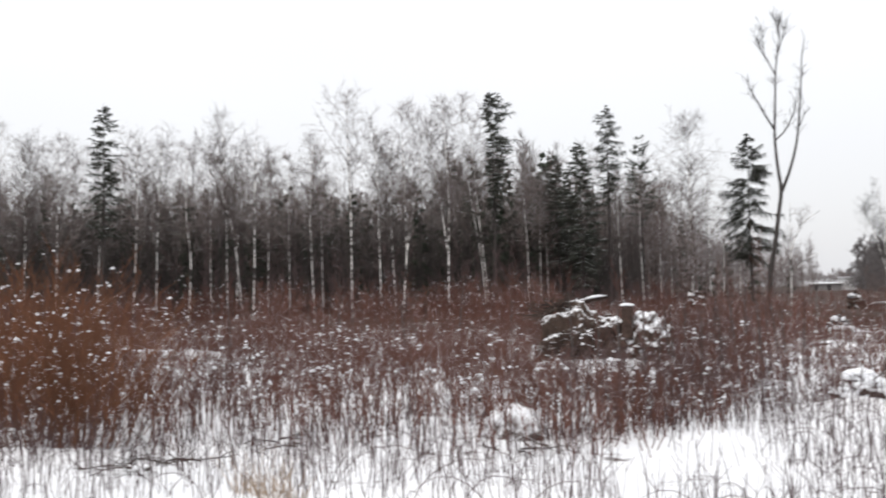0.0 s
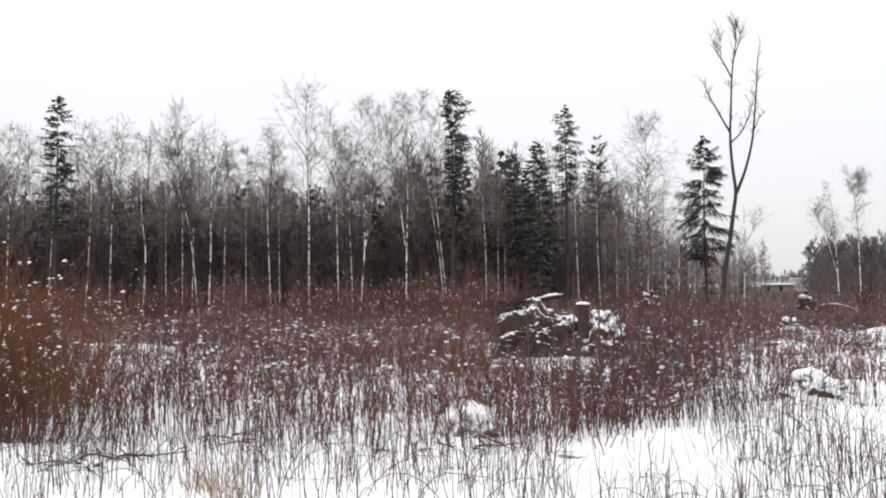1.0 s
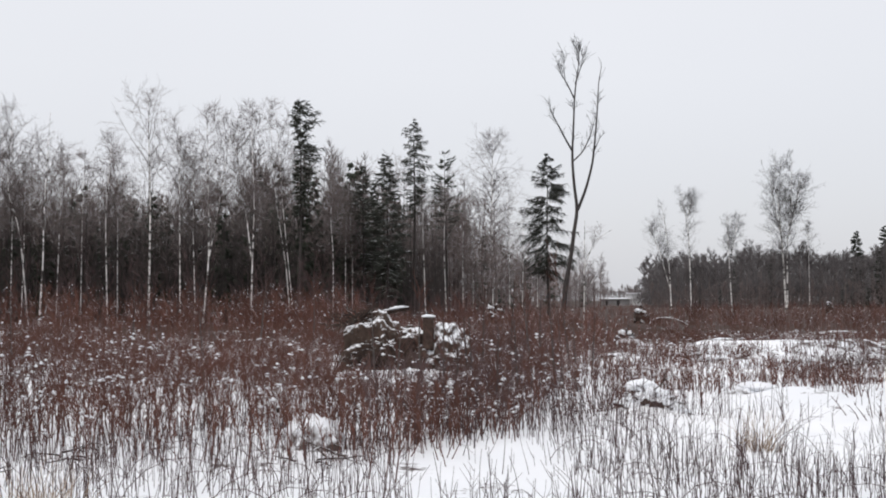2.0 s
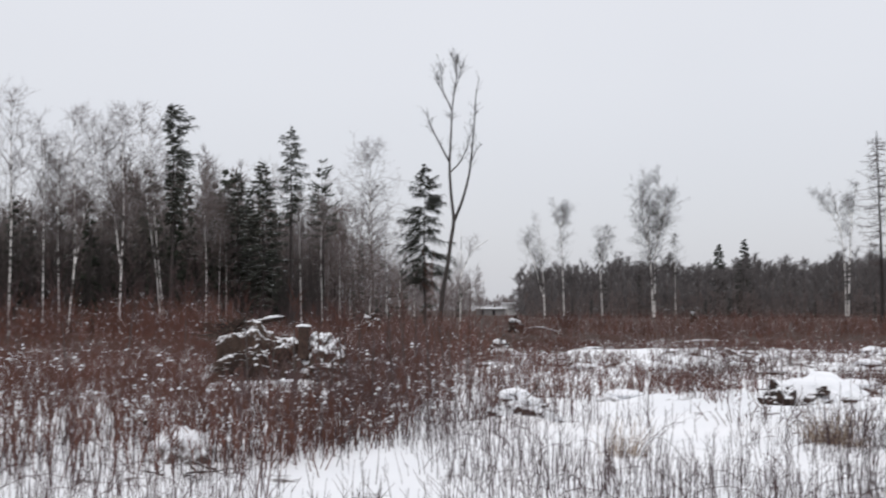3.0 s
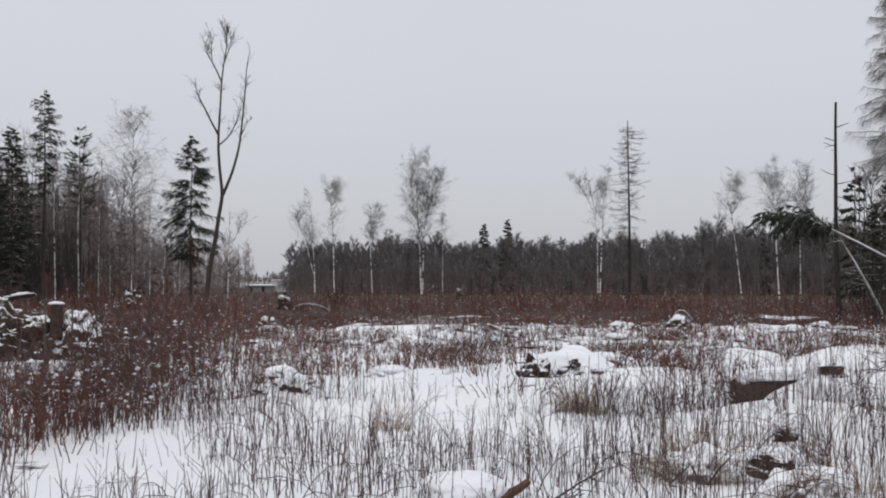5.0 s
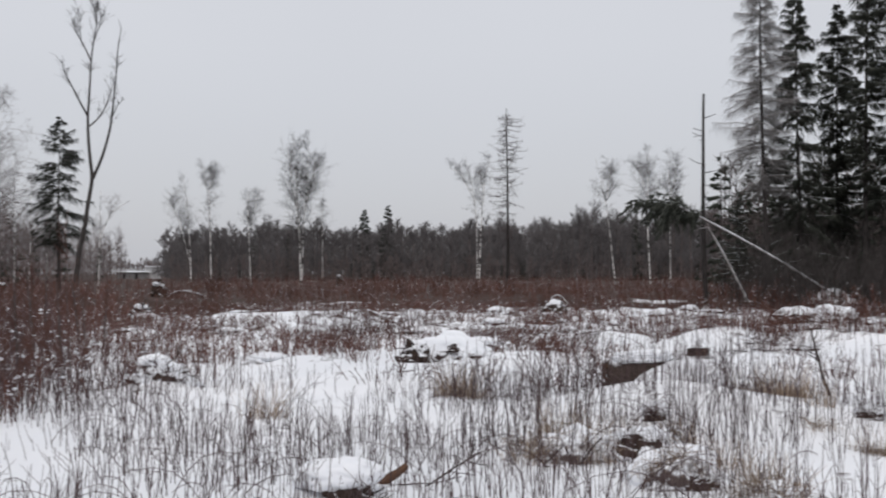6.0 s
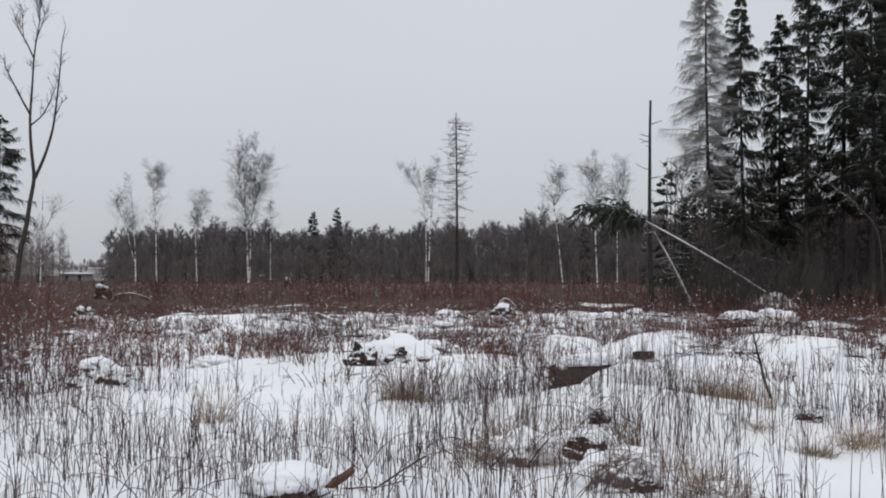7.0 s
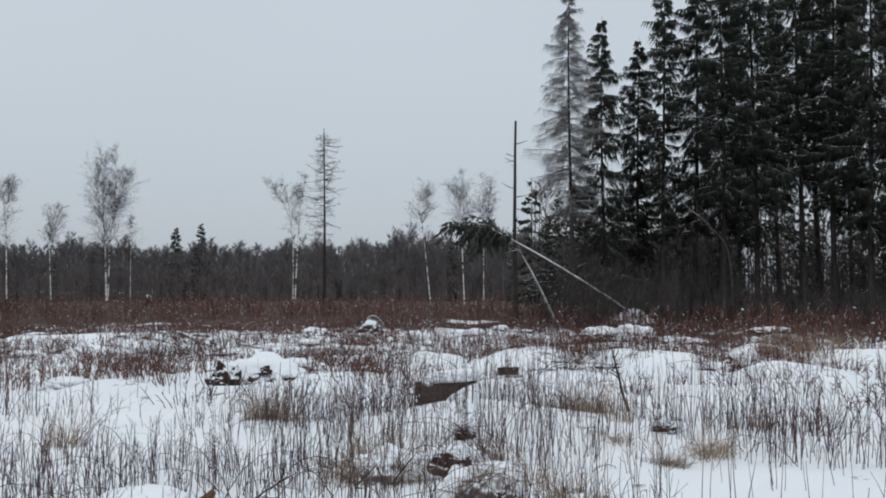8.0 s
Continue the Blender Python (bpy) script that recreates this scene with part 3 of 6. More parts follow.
for k, (a, d, bends, r, clear, reach, label) in enumerate(EDGE_BIRCHES):
    foot = -math.degrees(math.atan(EYE / d)) - 0.25
    tree("birch_tree", stem_tree(100 + k, [sketch(d, [(0, foot)] + bends[:-1] + [(bends[-1][0], bends[-1][1] - 0.35)], r * 0.66, 0.012, 18, k)], clear, reach), M_BIRCH, M_TWIG, stood(a, d), label, "birch tree", "birches of the wood edge")
for k, (a, d, bends, arm) in enumerate(FORKS):
    foot = -math.degrees(math.atan(EYE / d)) - 0.25
    tree("birch_tree", stem_tree(150 + k, [sketch(d, [(0, foot)] + bends, 0.072, 0.012, 18, k), sketch(d, arm, 0.05, 0.012, 18, k)], 0.46, 0.19, 62), M_BIRCH, M_TWIG, stood(a, d), FORKED, "birch tree", "birches of the wood edge")

rngw = np.random.default_rng(5)
# inner trunks take the dark pole material instead of pale birch bark
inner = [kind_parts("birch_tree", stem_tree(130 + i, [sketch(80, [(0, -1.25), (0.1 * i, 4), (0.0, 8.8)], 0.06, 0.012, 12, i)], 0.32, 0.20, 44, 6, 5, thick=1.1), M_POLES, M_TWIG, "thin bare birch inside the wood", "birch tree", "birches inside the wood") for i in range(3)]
fresh = [True] * 3
for k in range(96):  # second rank
    a = -27 + 40 * (k + rngw.uniform(0, 1)) / 96
    d = rngw.uniform(75, 92)
    i = int(rngw.integers(0, 3))
    m = stand(a, d, 0.1, float(rngw.uniform(0, 360)), 0.9, height(d, rngw.uniform(6.2, 8.9)) / 13.98)
    if fresh[i]:
        fresh[i], inner[i].matrix_basis = False, m
    else:
        copy_thing(inner[i], m)

SHADE = [  # dense young spruces between the birches: heading, distance, size
    (-1.2, 77, 1.1), (0.6, 76, 1.0), (1.6, 79, 1.25), (3.4, 76, 1.15), (4.3, 78, 1.3), (5.2, 75, 1.05), (6.0, 77, 1.3), (7.0, 79, 1.2), (8.9, 77, 1.0), (-5.0, 78, 1.1),
                             (-8.0, 79, 1.0), (-10.6, 77, 0.9), (-14.4, 78, 1.0), (2.4, 81, 1.35)]
WOOD_SPRUCES = [  # heading, distance, top angle, bough spacing, fluff, ragged, lopsidedness, reach by height, label
    (-18.85, 68, 10.8, 0.30, 0.85, 0.45, 0.1, [(0.40, 1.0), (0.55, 1.25), (0.8, 1.05), (0.92, 0.65), (1, 0.05)], "dark green spruce with a ragged snow-dusted crown"),
    (3.15, 68, 11.66, 0.24, 0.85, 0.35, 0.5, [(0.48, 0.75), (0.7, 0.95), (0.84, 0.7), (0.90, 1.25), (0.945, 0.75), (1, 0.05)], "tall spruce with a lopsided clump of boughs at its top"),
    (8.2, 70, 8.65, 0.26, 0.9, 0.4, 0.1, [(0.16, 0.9), (0.4, 1.6), (0.7, 1.35), (0.88, 0.8), (1, 0.05)], "dense dark green spruce boughed to the ground"),
    (6.85, 74, 7.9, 0.30, 0.7, 0.5, 0.0, [(0.3, 0.9), (0.6, 1.0), (0.85, 0.6), (1, 0.05)], "thin dark spruce at the wood edge"),
    (-24.4, 66, 6.1, 0.25, 0.9, 0.3, 0.0, [(0.1, 1.2), (0.5, 0.9), (1, 0.05)], "dark green spruce dusted with snow at the wood edge"),
    (7.4, 76, 6.9, 0.25, 0.9, 0.4, 0.0, [(0.1, 1.2), (0.5, 1.0), (1, 0.05)], "dark green spruce dusted with snow at the wood edge")]
for k, (a, d, el, st, fl, rg, fg, shp, label) in enumerate(WOOD_SPRUCES):
    tree("spruce_tree", spruce(300 + k, height(d, el), 0, shp[0][0], st, 6, 17, fl, 0.9, rg, shape=shp, flag=fg), M_SPRUCEBARK, M_NEEDLE, stood(a, d), label, "spruce tree", "spruces of the wood edge")
tree("spruce_tree", spruce(317, height(68, 8.5), 0, 0.30, 0.38, 7, 36, 0.46, 1.2, 0.4, shape=[(0.30, 1.7), (0.42, 2.3), (0.6, 1.95), (0.8, 1.3), (0.92, 0.65), (1, 0.05)], hang=0.35), M_SPRUCEBARK, M_NEEDLE, stood(17.55, 68),
     "lone spruce with drooping layered boughs on a bare lower trunk", "spruce tree", "spruces of the wood edge")
tree("thin_spruce", spruce(320, height(72, 10.7), 0, 0.52, 0.34, 6, 26, 0.42, 1.2, 0.4, shape=[(0.52, 0.5), (0.62, 0.7), (0.74, 1.25), (0.86, 1.1), (0.94, 0.5), (1, 0.05)], hang=0.3), M_SPRUCEBARK, M_NEEDLE, stood(9.75, 72),
     "tall spruce with a short thin crown on a bare trunk", "spruce tree")
tree("pine_tree", spruce(321, height(78, 8.6), 0, 0.48, 0.55, 5, 40, 0.6, -0.2, 0.6, shape=[(0.48, 0.8), (0.7, 1.3), (0.85, 1.1), (0.95, 0.6), (1, 0.25)], flag=0.25), M_SPRUCEBARK, M_NEEDLEDARK, stood(11.6, 78),
     "slender pine with a ragged tufted crown", "pine tree")

# young spruces that close the wood below the birch crowns
young = [kind_parts("young_spruce", spruce(340 + i, 6.6, 0.19, 0.03, 0.36, 5, 12, 1.4, 0.9, 0.35), M_SPRUCEBARK, M_NEEDLEDARK, "dark young spruce in the shade of the wood", "spruce tree", "young spruces in the wood") for i in range(3)]
first = [True] * 3
for k in range(104):
    a = -28 + 36.5 * (k + rngw.uniform(0, 1)) / 104
    d = rngw.uniform(80, 94)
    i = int(rngw.integers(0, 3))
    m = stand(a, d, 0.1, float(rngw.uniform(0, 360)), rngw.uniform(0.8, 1.25), rngw.uniform(0.85, 1.35))
    if first[i]:
        first[i], young[i].matrix_basis = False, m
    else:
        copy_thing(young[i], m)
for k, (a, d, sc) in enumerate(SHADE):
    copy_thing(young[k % 3], stand(a, d, 0.1, 77 * k, sc, sc * 1.08))


def far_wood(name, seed, spots, label, leafy=0.2, thick=1.6, clear=0.12, spread=0.2, limbs=22, twigs=5, subs=0, rise=0.9, twig=None, pole=None):
    """Distant trees that nobody could count: trunks and crowns of one stretch."""
    rng = np.random.default_rng(seed)
    bare = [bare_tree(seed + 7 + i, 10.0, spread, clear, limbs, twigs, subs, thick=thick, r0=0.075, rise=rise, lod=True) for i in range(4)]
    fir = [spruce(seed + 17 + i, 10.0, 0.15, 0.03, 0.8, 5, 6, 3.4, 0.9, 0.2) for i in range(2)]
    trunks, crowns, firs = [], [], []
    for a, d, hh in spots:
        m = np.array(stand(a, d, 0.1, float(rng.uniform(0, 360)), hh / 10.0 * rng.uniform(0.9, 1.2), hh / 10.0))
        if rng.uniform() < leafy:
            g = fir[int(rng.integers(0, 2))]
            trunks.append((g[0].arrays(), m))
            firs.append((g[1].arrays(), m))
        else:
            g = bare[int(rng.integers(0, 4))]
            trunks.append((g[0].arrays(), m))
            crowns.append((g[1].arrays(), m))
    root = tagged(new(name), label, "wood", kind="stuff")
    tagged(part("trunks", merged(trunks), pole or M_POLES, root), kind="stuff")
    if crowns:
        tagged(part("crowns", merged(crowns), twig or M_TWIGDARK, root), kind="stuff")
    if firs:
        tagged(part("fir_crowns", merged(firs), M_NEEDLEDARK, root), kind="stuff")
    return root


# behind the birches, and the edge that runs back towards the gap
# thicket and receding trunks share the pale twig colour, haze painted in
far_wood("edge_thicket", 520, [(a, rngw.uniform(80, 98), rngw.uniform(7.5, 11.5)) for a in np.linspace(8.5, 14.5, 26)], "brown leafless thicket at the wood corner", 0.08, 2.0, twig=M_TWIG, pole=M_TWIG)
far_wood("deep_wood", 500, [(a, rngw.uniform(92, 125), rngw.uniform(9.5, 13.0) * (1 + 0.26 * min(max((a + 2) / 3, 0), 1) - 0.36 * min(max((a - 7) / 2.5, 0), 1))) for a in np.linspace(-30, 12.5, 230)], "dense grey-brown wood behind the birches", 0.34, 2.4, 0.04, 0.20, 30, 8, 0, 1.8)
far_wood("wood_depth", 530, [(a, rngw.uniform(112, 135), rngw.uniform(9.5, 12.5)) for a in np.linspace(-31, 13, 190)], "deeper rows of the wood", 0.6, 4.0, 0.02, 0.24, 18, 6, 0, 1.6)
far_wood("receding_wood", 540, [(a, d, h) for a, d, h in [(11 + 9.6 * u + rngw.uniform(-0.4, 0.4), 100 + 150 * u ** 1.2 + rngw.uniform(-8, 20), rngw.uniform(8, 11.5)) for u in np.linspace(0, 1, 200)]],
         "grey leafless wood running back along the clearing", 0.06, 2.3, twig=M_TWIG, pole=M_TWIG)
# the wood across the clearing
far_wood("opposite_wood", 580, [(a + rngw.uniform(-0.2, 0.2), rngw.uniform(186, 236), rngw.uniform(9.3, 11.6) * (1 + 0.08 * math.sin(a * 1.1) + 0.07 * math.sin(a * 2.7)) * min(1, 0.5 + (a - 22.6) * 0.2) + 0.16 * min(max(0, a - 38), 14)) for a in np.linspace(22.6, 66, 460)],
         "low dark wood across the clearing", 0.03, 2.0, 0.05, 0.22, 34, 13, 0, 1.0, M_HAZEDWOOD, M_TWIG)
far_wood("opposite_wood_depth", 596, [(a, rngw.uniform(240, 300), rngw.uniform(10.6, 12.8) + 0.16 * min(max(0, a - 38), 14)) for a in np.linspace(23.0, 66, 400)], "deeper rows of the far wood", 0.04, 8.0, 0.02, 0.27, 20, 7, 0, 1.0, M_HAZEDWOOD, M_HAZEDWOOD)
far_wood("opposite_thicket", 590, [(a, rngw.uniform(178, 192), rngw.uniform(2.4, 4.8)) for a in np.linspace(23.4, 66, 230)], "low dark thicket at the foot of the far wood", 0.08, 5.0, 0.0, 0.3, 20, 7, 0, 1.6)
far_wood("distant_wood", 620, [(a, rngw.uniform(620, 700), rngw.uniform(7, 11)) for a in np.linspace(12, 26, 150)], "far strip of wood in the misty gap", 0.05, 9.0, 0.0, 0.3, 20, 6, 0, 1.5)

# ---- single trees of the clearing ----
LONE = [  # heading, distance, trunk bends, other stems, radius, crown base, reach, label
    (24.45, 150, [(-0.07, 1.5), (-0.2, 3.75), (-0.5, 5.6)], [[(-0.1, 0.8), (-0.7, 3.1), (-1.2, 4.1)]], 0.13, 0.42, 0.17, "lone bare birch with a second stem leaning out"),
    (25.55, 145, [(-0.1, 4.1), (-0.6, 6.4)], [[(-0.15, 4.6), (0.1, 5.8)]], 0.13, 0.52, 0.14, "lone bare birch with a narrow crown"),
    (27.75, 140, [(-0.15, 2.8), (-0.2, 5.0)], [[(0.0, 2.6), (0.45, 4.75)]], 0.11, 0.52, 0.13, "slender twin-topped bare birch"),
    (30.6, 120, [(-0.15, 3.1), (-0.3, 5.0), (-0.45, 8.05)], [[(0.06, -0.6), (0.1, 3.1), (0.35, 4.7), (0.45, 7.8)], [(-0.2, 3.6), (-0.55, 5.4), (-0.7, 6.9)], [(0.2, 3.8), (0.65, 5.4), (0.85, 6.6)]], 0.15, 0.46, 0.15, "tall twin-stemmed birch with a full bare crown"),
    (40.75, 135, [(0.0, 2.9), (-0.3, 5.3), (-0.7, 6.9)], [[(-0.25, 4.4), (-0.9, 5.7), (-1.6, 6.1)]], 0.12, 0.62, 0.12, "bare birch with a crown blown to one side"),
    (40.85, 135, [(0.15, 2.9), (0.35, 5.3), (0.65, 6.9)], [[(0.3, 4.7), (0.05, 6.0)]], 0.12, 0.62, 0.11, "bare birch with a narrow crown beside its twin"),
    (48.7, 130, [(-0.35, 2.55), (-0.6, 4.5), (-1.1, 6.55)], [[(-0.5, 4.0), (-0.25, 6.0)]], 0.11, 0.56, 0.14, "bare birch leaning to one side"),
    (50.65, 125, [(-0.15, 2.55), (-0.1, 5.5), (-0.05, 6.9)], [[(-0.1, 4.0), (-0.7, 6.3)]], 0.10, 0.56, 0.15, "lone bare birch behind the leaning trunk"),
    (51.75, 128, [(0, 3), (-0.05, 6.75)], [[(0.0, 4.0), (0.5, 6.3)]], 0.09, 0.55, 0.16, "lone bare birch behind the leaning trunk"),
    (31.8, 170, [(0, 2.5), (-0.05, 4.2)], [], 0.08, 0.6, 0.14, "small bare birch before the far wood"),
    (19.55, 75, [(0.05, 2.0), (0.1, 4.6)], [[(0.05, 1.9), (0.6, 3.4), (1.65, 4.1)], [(0.05, 0.6), (0.8, 1.5), (1.5, 1.8)]], 0.07, 0.45, 0.18, "small bare birch with long side boughs"),
    (16.0, 108, [(0.1, 2.5), (0.1, 5.4)], [], 0.08, 0.4, 0.17, "pale bare birch where the wood runs back"), (15.3, 100, [(0, 2.5), (-0.1, 6.0)], [], 0.08, 0.42, 0.17, "pale bare birch where the wood runs back"),
    (16.9, 120, [(0, 2.5), (0.1, 4.6)], [], 0.08, 0.4, 0.17, "pale bare birch where the wood runs back"), (13.2, 96, [(0, 2.5), (0.1, 6.2)], [], 0.07, 0.42, 0.17, "pale bare birch where the wood runs back")]
for k, (a, d, bends, others, r, clear, reach, label) in enumerate(LONE):
    foot = -math.degrees(math.atan(EYE / d)) - 0.2
    stems = [sketch(d, [(0, foot)] + bends, r * 0.75, 0.015, 16, k)] + [sketch(d, b, r * 0.5, 0.015, 16, k) for b in others]
    tree("lone_birch", stem_tree(700 + k, stems, clear - (0.18 if k == 3 else 0.13), reach * 0.95, (70 if k == 3 else 30 if k in (4, 5) else 90 if not others else 58) if d > 80 else 10, 8, 5, 1.0, 0.4, 0.85 if d > 100 else 0.7), M_BIRCH, M_TWIG if d < 115 else M_POLES, stood(a, d), label, "birch tree", "lone birches of the clearing")
tree("lone_birch", stem_tree(730, [sketch(95, [(0, -1.05), (0, 2.7), (0.0, 5.5), (0.08, 9.5)], 0.10, 0.012, 16, 2.0)], 0.34, 0.20, 150, 9, 6, 0.95, -0.6, 0.85, 0.0), M_BIRCH, M_TWIGDARK, stood(14.3, 95), "tall pale birch with a drop-shaped frosted crown", "birch tree", "lone birches of the clearing")
for a, d, el in ((34.2, 204, 3.75), (35.58, 206, 3.92)):
    h = height(d, el)
    tree("far_spruce", spruce(int(a * 10), h, 0.16, 0.05, 0.4, 7, 14, 2.2, 0.9, 0.15), M_SPRUCEBARK, M_NEEDLEDARK, stand(a, d, 0.1), "pointed dark spruce above the far wood", "spruce tree", "far spruces")


def snag_tree():
    """A dead spruce whose bare boughs still stand out along the upper trunk, upturned at their ends."""
    d, rng = 92.0, np.random.default_rng(41)
    p, r = sketch(d, [(0, -1.1), (0.02, 3.1), (-0.05, 9.45)], 0.2, 0.03, 20, 1.0)
    t = thing("dead_spruce_snag", stood(42.55, d), "dead spruce with bare upturned boughs on the upper trunk", "dead tree")
    part("trunk", Geo().tubes(p[None], r[None], 8), M_SPRUCEBARK, t)
    z = np.repeat(np.arange(5.0, 16.5, 0.55), 8)
    z = z + rng.normal(0, 0.16, len(z))
    az = rng.uniform(0, 2 * np.pi, len(z))
    ln = np.interp(z, [5, 7.5, 9, 14, 16, 16.8], [1.0, 1.9, 1.9, 1.9, 1.6, 0.5]) * rng.uniform(0.35, 1.1, len(z)) * (rng.uniform(0, 1, len(z)) < np.interp(z, [5, 9, 11], [0.45, 0.75, 1.0]))
    ok = ln > 0.25
    z, az, ln = z[ok], az[ok], ln[ok]
    st = np.stack([np.interp(z, p[:, 2], p[:, 0]), np.interp(z, p[:, 2], p[:, 1]), z], 1)
    B = grow(rng, st, np.stack([np.cos(az), np.sin(az), rng.normal(-0.12, 0.2, len(z))], 1), ln, 6, 0.45, 0.10)
    g = Geo().tubes(B, taper(len(B), 6, 0.026, 0.45), 4)
    s2, w2, at, idx = offshoots(rng, B, 11, 0.2, 1.0, 0.6)
    g.cones(grow(rng, s2, w2 + [0, 0, -0.1], rng.uniform(0.2, 0.65, len(at)), 2, 0, 0.1), 0.012)
    part("bough_whorl", g, M_TWIGDARK, t)


snag_tree()


def dead_forked_tree():
    """A tall dead tree that bends and forks twice, with a few stubby twigs."""
    d = 53.0
    stems = [sketch(d, [(0, -1.9), (0.22, 1.1), (0.54, 2.45), (0.73, 4.05), (0.95, 5.2), (0.78, 6.4), (0.68, 7.7), (0.67, 8.65), (0.76, 9.95), (0.82, 11.6), (0.98, 12.8), (1.16, 13.75), (0.95, 14.4)], 0.14, 0.014, 40),
             sketch(d, [(0.95, 5.2), (1.44, 6.4), (1.83, 7.85), (1.96, 9.0), (2.15, 10.95), (2.21, 12.4), (2.40, 13.3)], 0.085, 0.014, 24),
             sketch(d, [(0.67, 8.6), (0.27, 9.3), (-0.13, 10.1), (-0.5, 10.8), (-0.66, 11.3)], 0.06, 0.012),
             sketch(d, [(0.82, 11.55), (0.42, 12.4), (0.08, 12.9), (-0.12, 13.55)], 0.045, 0.01),
             sketch(d, [(0.70, 8.0), (1.27, 8.5), (1.66, 9.3), (1.92, 10.1), (2.05, 10.8)], 0.045, 0.01),
             sketch(d, [(0.98, 12.7), (1.26, 13.4), (1.34, 13.9)], 0.035, 0.01),
             sketch(d, [(1.96, 8.66), (2.26, 9.3)], 0.04, 0.012, 6),
             sketch(d, [(0.3, 12.6), (0.22, 13.4), (0.3, 14.0)], 0.025, 0.008, 8)]
    rng = np.random.default_rng(9)
    t = thing("dead_forked_tree", stood(18.32, d), "tall dead tree with a bent forked trunk and broken twigs", "dead tree")
    for k, ((p, r), c, lo) in enumerate(zip(stems, (30, 16, 12, 10, 9, 8, 2, 6), (0.6, 0.35, 0.2, 0.2, 0.2, 0.1, 0.5, 0.1))):
        limb = part("limb" if k else "trunk", Geo().tubes(p[None], r[None], 6 if k else 9), M_SPRUCEBARK, t)
        twigs = Geo()
        st, wy, at, idx = offshoots(rng, p[None], c, lo, 1.0, 0.45)
        T = grow(rng, st, wy + np.array([0, 0, 0.35]), rng.uniform(0.25, 0.95, len(at)), 4, 0.3, 0.15)
        twigs.tubes(T, taper(len(T), 4, 0.016, 0.5), 3)
        st, wy, at, idx = offshoots(rng, T, 3, 0.3, 1.0, 0.5)
        T2 = grow(rng, st, wy, rng.uniform(0.12, 0.5, len(at)), 3, 0.3, 0.15)
        twigs.tubes(T2, taper(len(T2), 3, 0.010, 0.6), 3)
        part("twig_spray", twigs, M_SPRUCEBARK, limb)
    return t


dead_forked_tree()


# ---- the spruce stand ----
STAND = [  # heading, distance, top angle, reach by height, label
    (58.75, 52, 15.65, [(0.10, 1.6), (0.3, 1.55), (0.55, 1.1), (0.8, 0.65), (1, 0.05)], "slim dark spruce with drooping snowy boughs"),
    (60.75, 54, 14.4, [(0.16, 0.7), (0.4, 1.0), (0.62, 0.95), (0.85, 0.6), (1, 0.05)], "slim spruce with a thin lower crown"),
    (62.15, 52, 17.6, [(0.25, 0.5), (0.5, 0.8), (0.8, 0.9), (1, 0.05)], "tall thin spruce with short boughs"),
    (63.9, 54, 19.0, [(0.24, 1.3), (0.5, 1.7), (0.8, 1.0), (1, 0.05)], "tall dark spruce with drooping snowy boughs"),
    (65.3, 50, 18.4, [(0.30, 1.5), (0.5, 1.9), (0.8, 1.2), (1, 0.05)], "tall dark spruce with drooping snowy boughs"),
    (67.0, 51, 20.0, [(0.22, 1.7), (0.45, 2.2), (0.8, 1.4), (1, 0.05)], "tall broad dark spruce with dense boughs"),
    (69.45, 52, 19.2, [(0.36, 1.4), (0.6, 1.8), (0.85, 1.0), (1, 0.05)], "tall dark spruce with a bare lower trunk"), (70.3, 55, 20.5, [(0.34, 1.2), (0.6, 1.8), (0.85, 1.0), (1, 0.05)], "tall dark spruce with a bare lower trunk"),
    (71.2, 51, 19.5, [(0.30, 1.5), (0.55, 1.9), (0.85, 1.1), (1, 0.05)], "tall dark spruce with drooping snowy boughs"), (73.0, 50, 20.0, [(0.22, 1.7), (0.5, 2.1), (0.85, 1.1), (1, 0.05)], "tall dark spruce with drooping snowy boughs"),
    (74.9, 50, 19.5, [(0.2, 1.6), (0.5, 2.0), (0.85, 1.1), (1, 0.05)], "tall dark spruce with drooping snowy boughs"), (76.8, 54, 18.0, [(0.1, 1.7), (0.5, 2.0), (1, 0.05)], "tall dark spruce with drooping snowy boughs"),
    (66.1, 64, 16.0, [(0.25, 1.5), (0.5, 1.8), (1, 0.05)], "dark spruce deeper in the stand"), (68.2, 60, 16.5, [(0.35, 1.5), (0.6, 1.8), (1, 0.05)], "dark spruce deeper in the stand"),
    (72.0, 62, 16.0, [(0.3, 1.5), (0.5, 1.8), (1, 0.05)], "dark spruce deeper in the stand")]
for k, (a, d, el, shp, label) in enumerate(STAND):
    h = height(d, el)
    tree("stand_spruce", spruce(800 + k, h, 0, shp[0][0], 0.36, 6 if "bare lower" in label else 7, 34, 0.64, 1.1, 0.55, r0=h * 0.0085, shape=[(u, w * (1.0 if k > 2 else 1.25)) for u, w in shp], hang=1.0), M_SPRUCEBARK, M_NEEDLE, stood(a, d), label, "spruce tree", "spruces of the stand")
h = height(50, 17.2)
tree("dead_grey_spruce", spruce(850, h, 0, 0.32, 0.28, 7, 70, 0.105, 1.3, 0.35, r0=0.15, shape=[(0.32, 1.2), (0.42, 1.95), (0.6, 1.8), (0.75, 1.4), (0.88, 0.9), (1, 0.1)], hang=0.8), M_SPRUCEBARK, M_LICHEN, stood(56.9, 50), "dead grey spruce with fine drooping lichened twigs", "dead tree", crown="bough_whorl")
far_wood("wood_behind_stand", 900, [(a, rngw.uniform(66, 95), rngw.uniform(7.0, 11.0)) for a in np.linspace(54.2, 86, 165)], "dark wood behind the spruce stand", 0.5, 2.6)
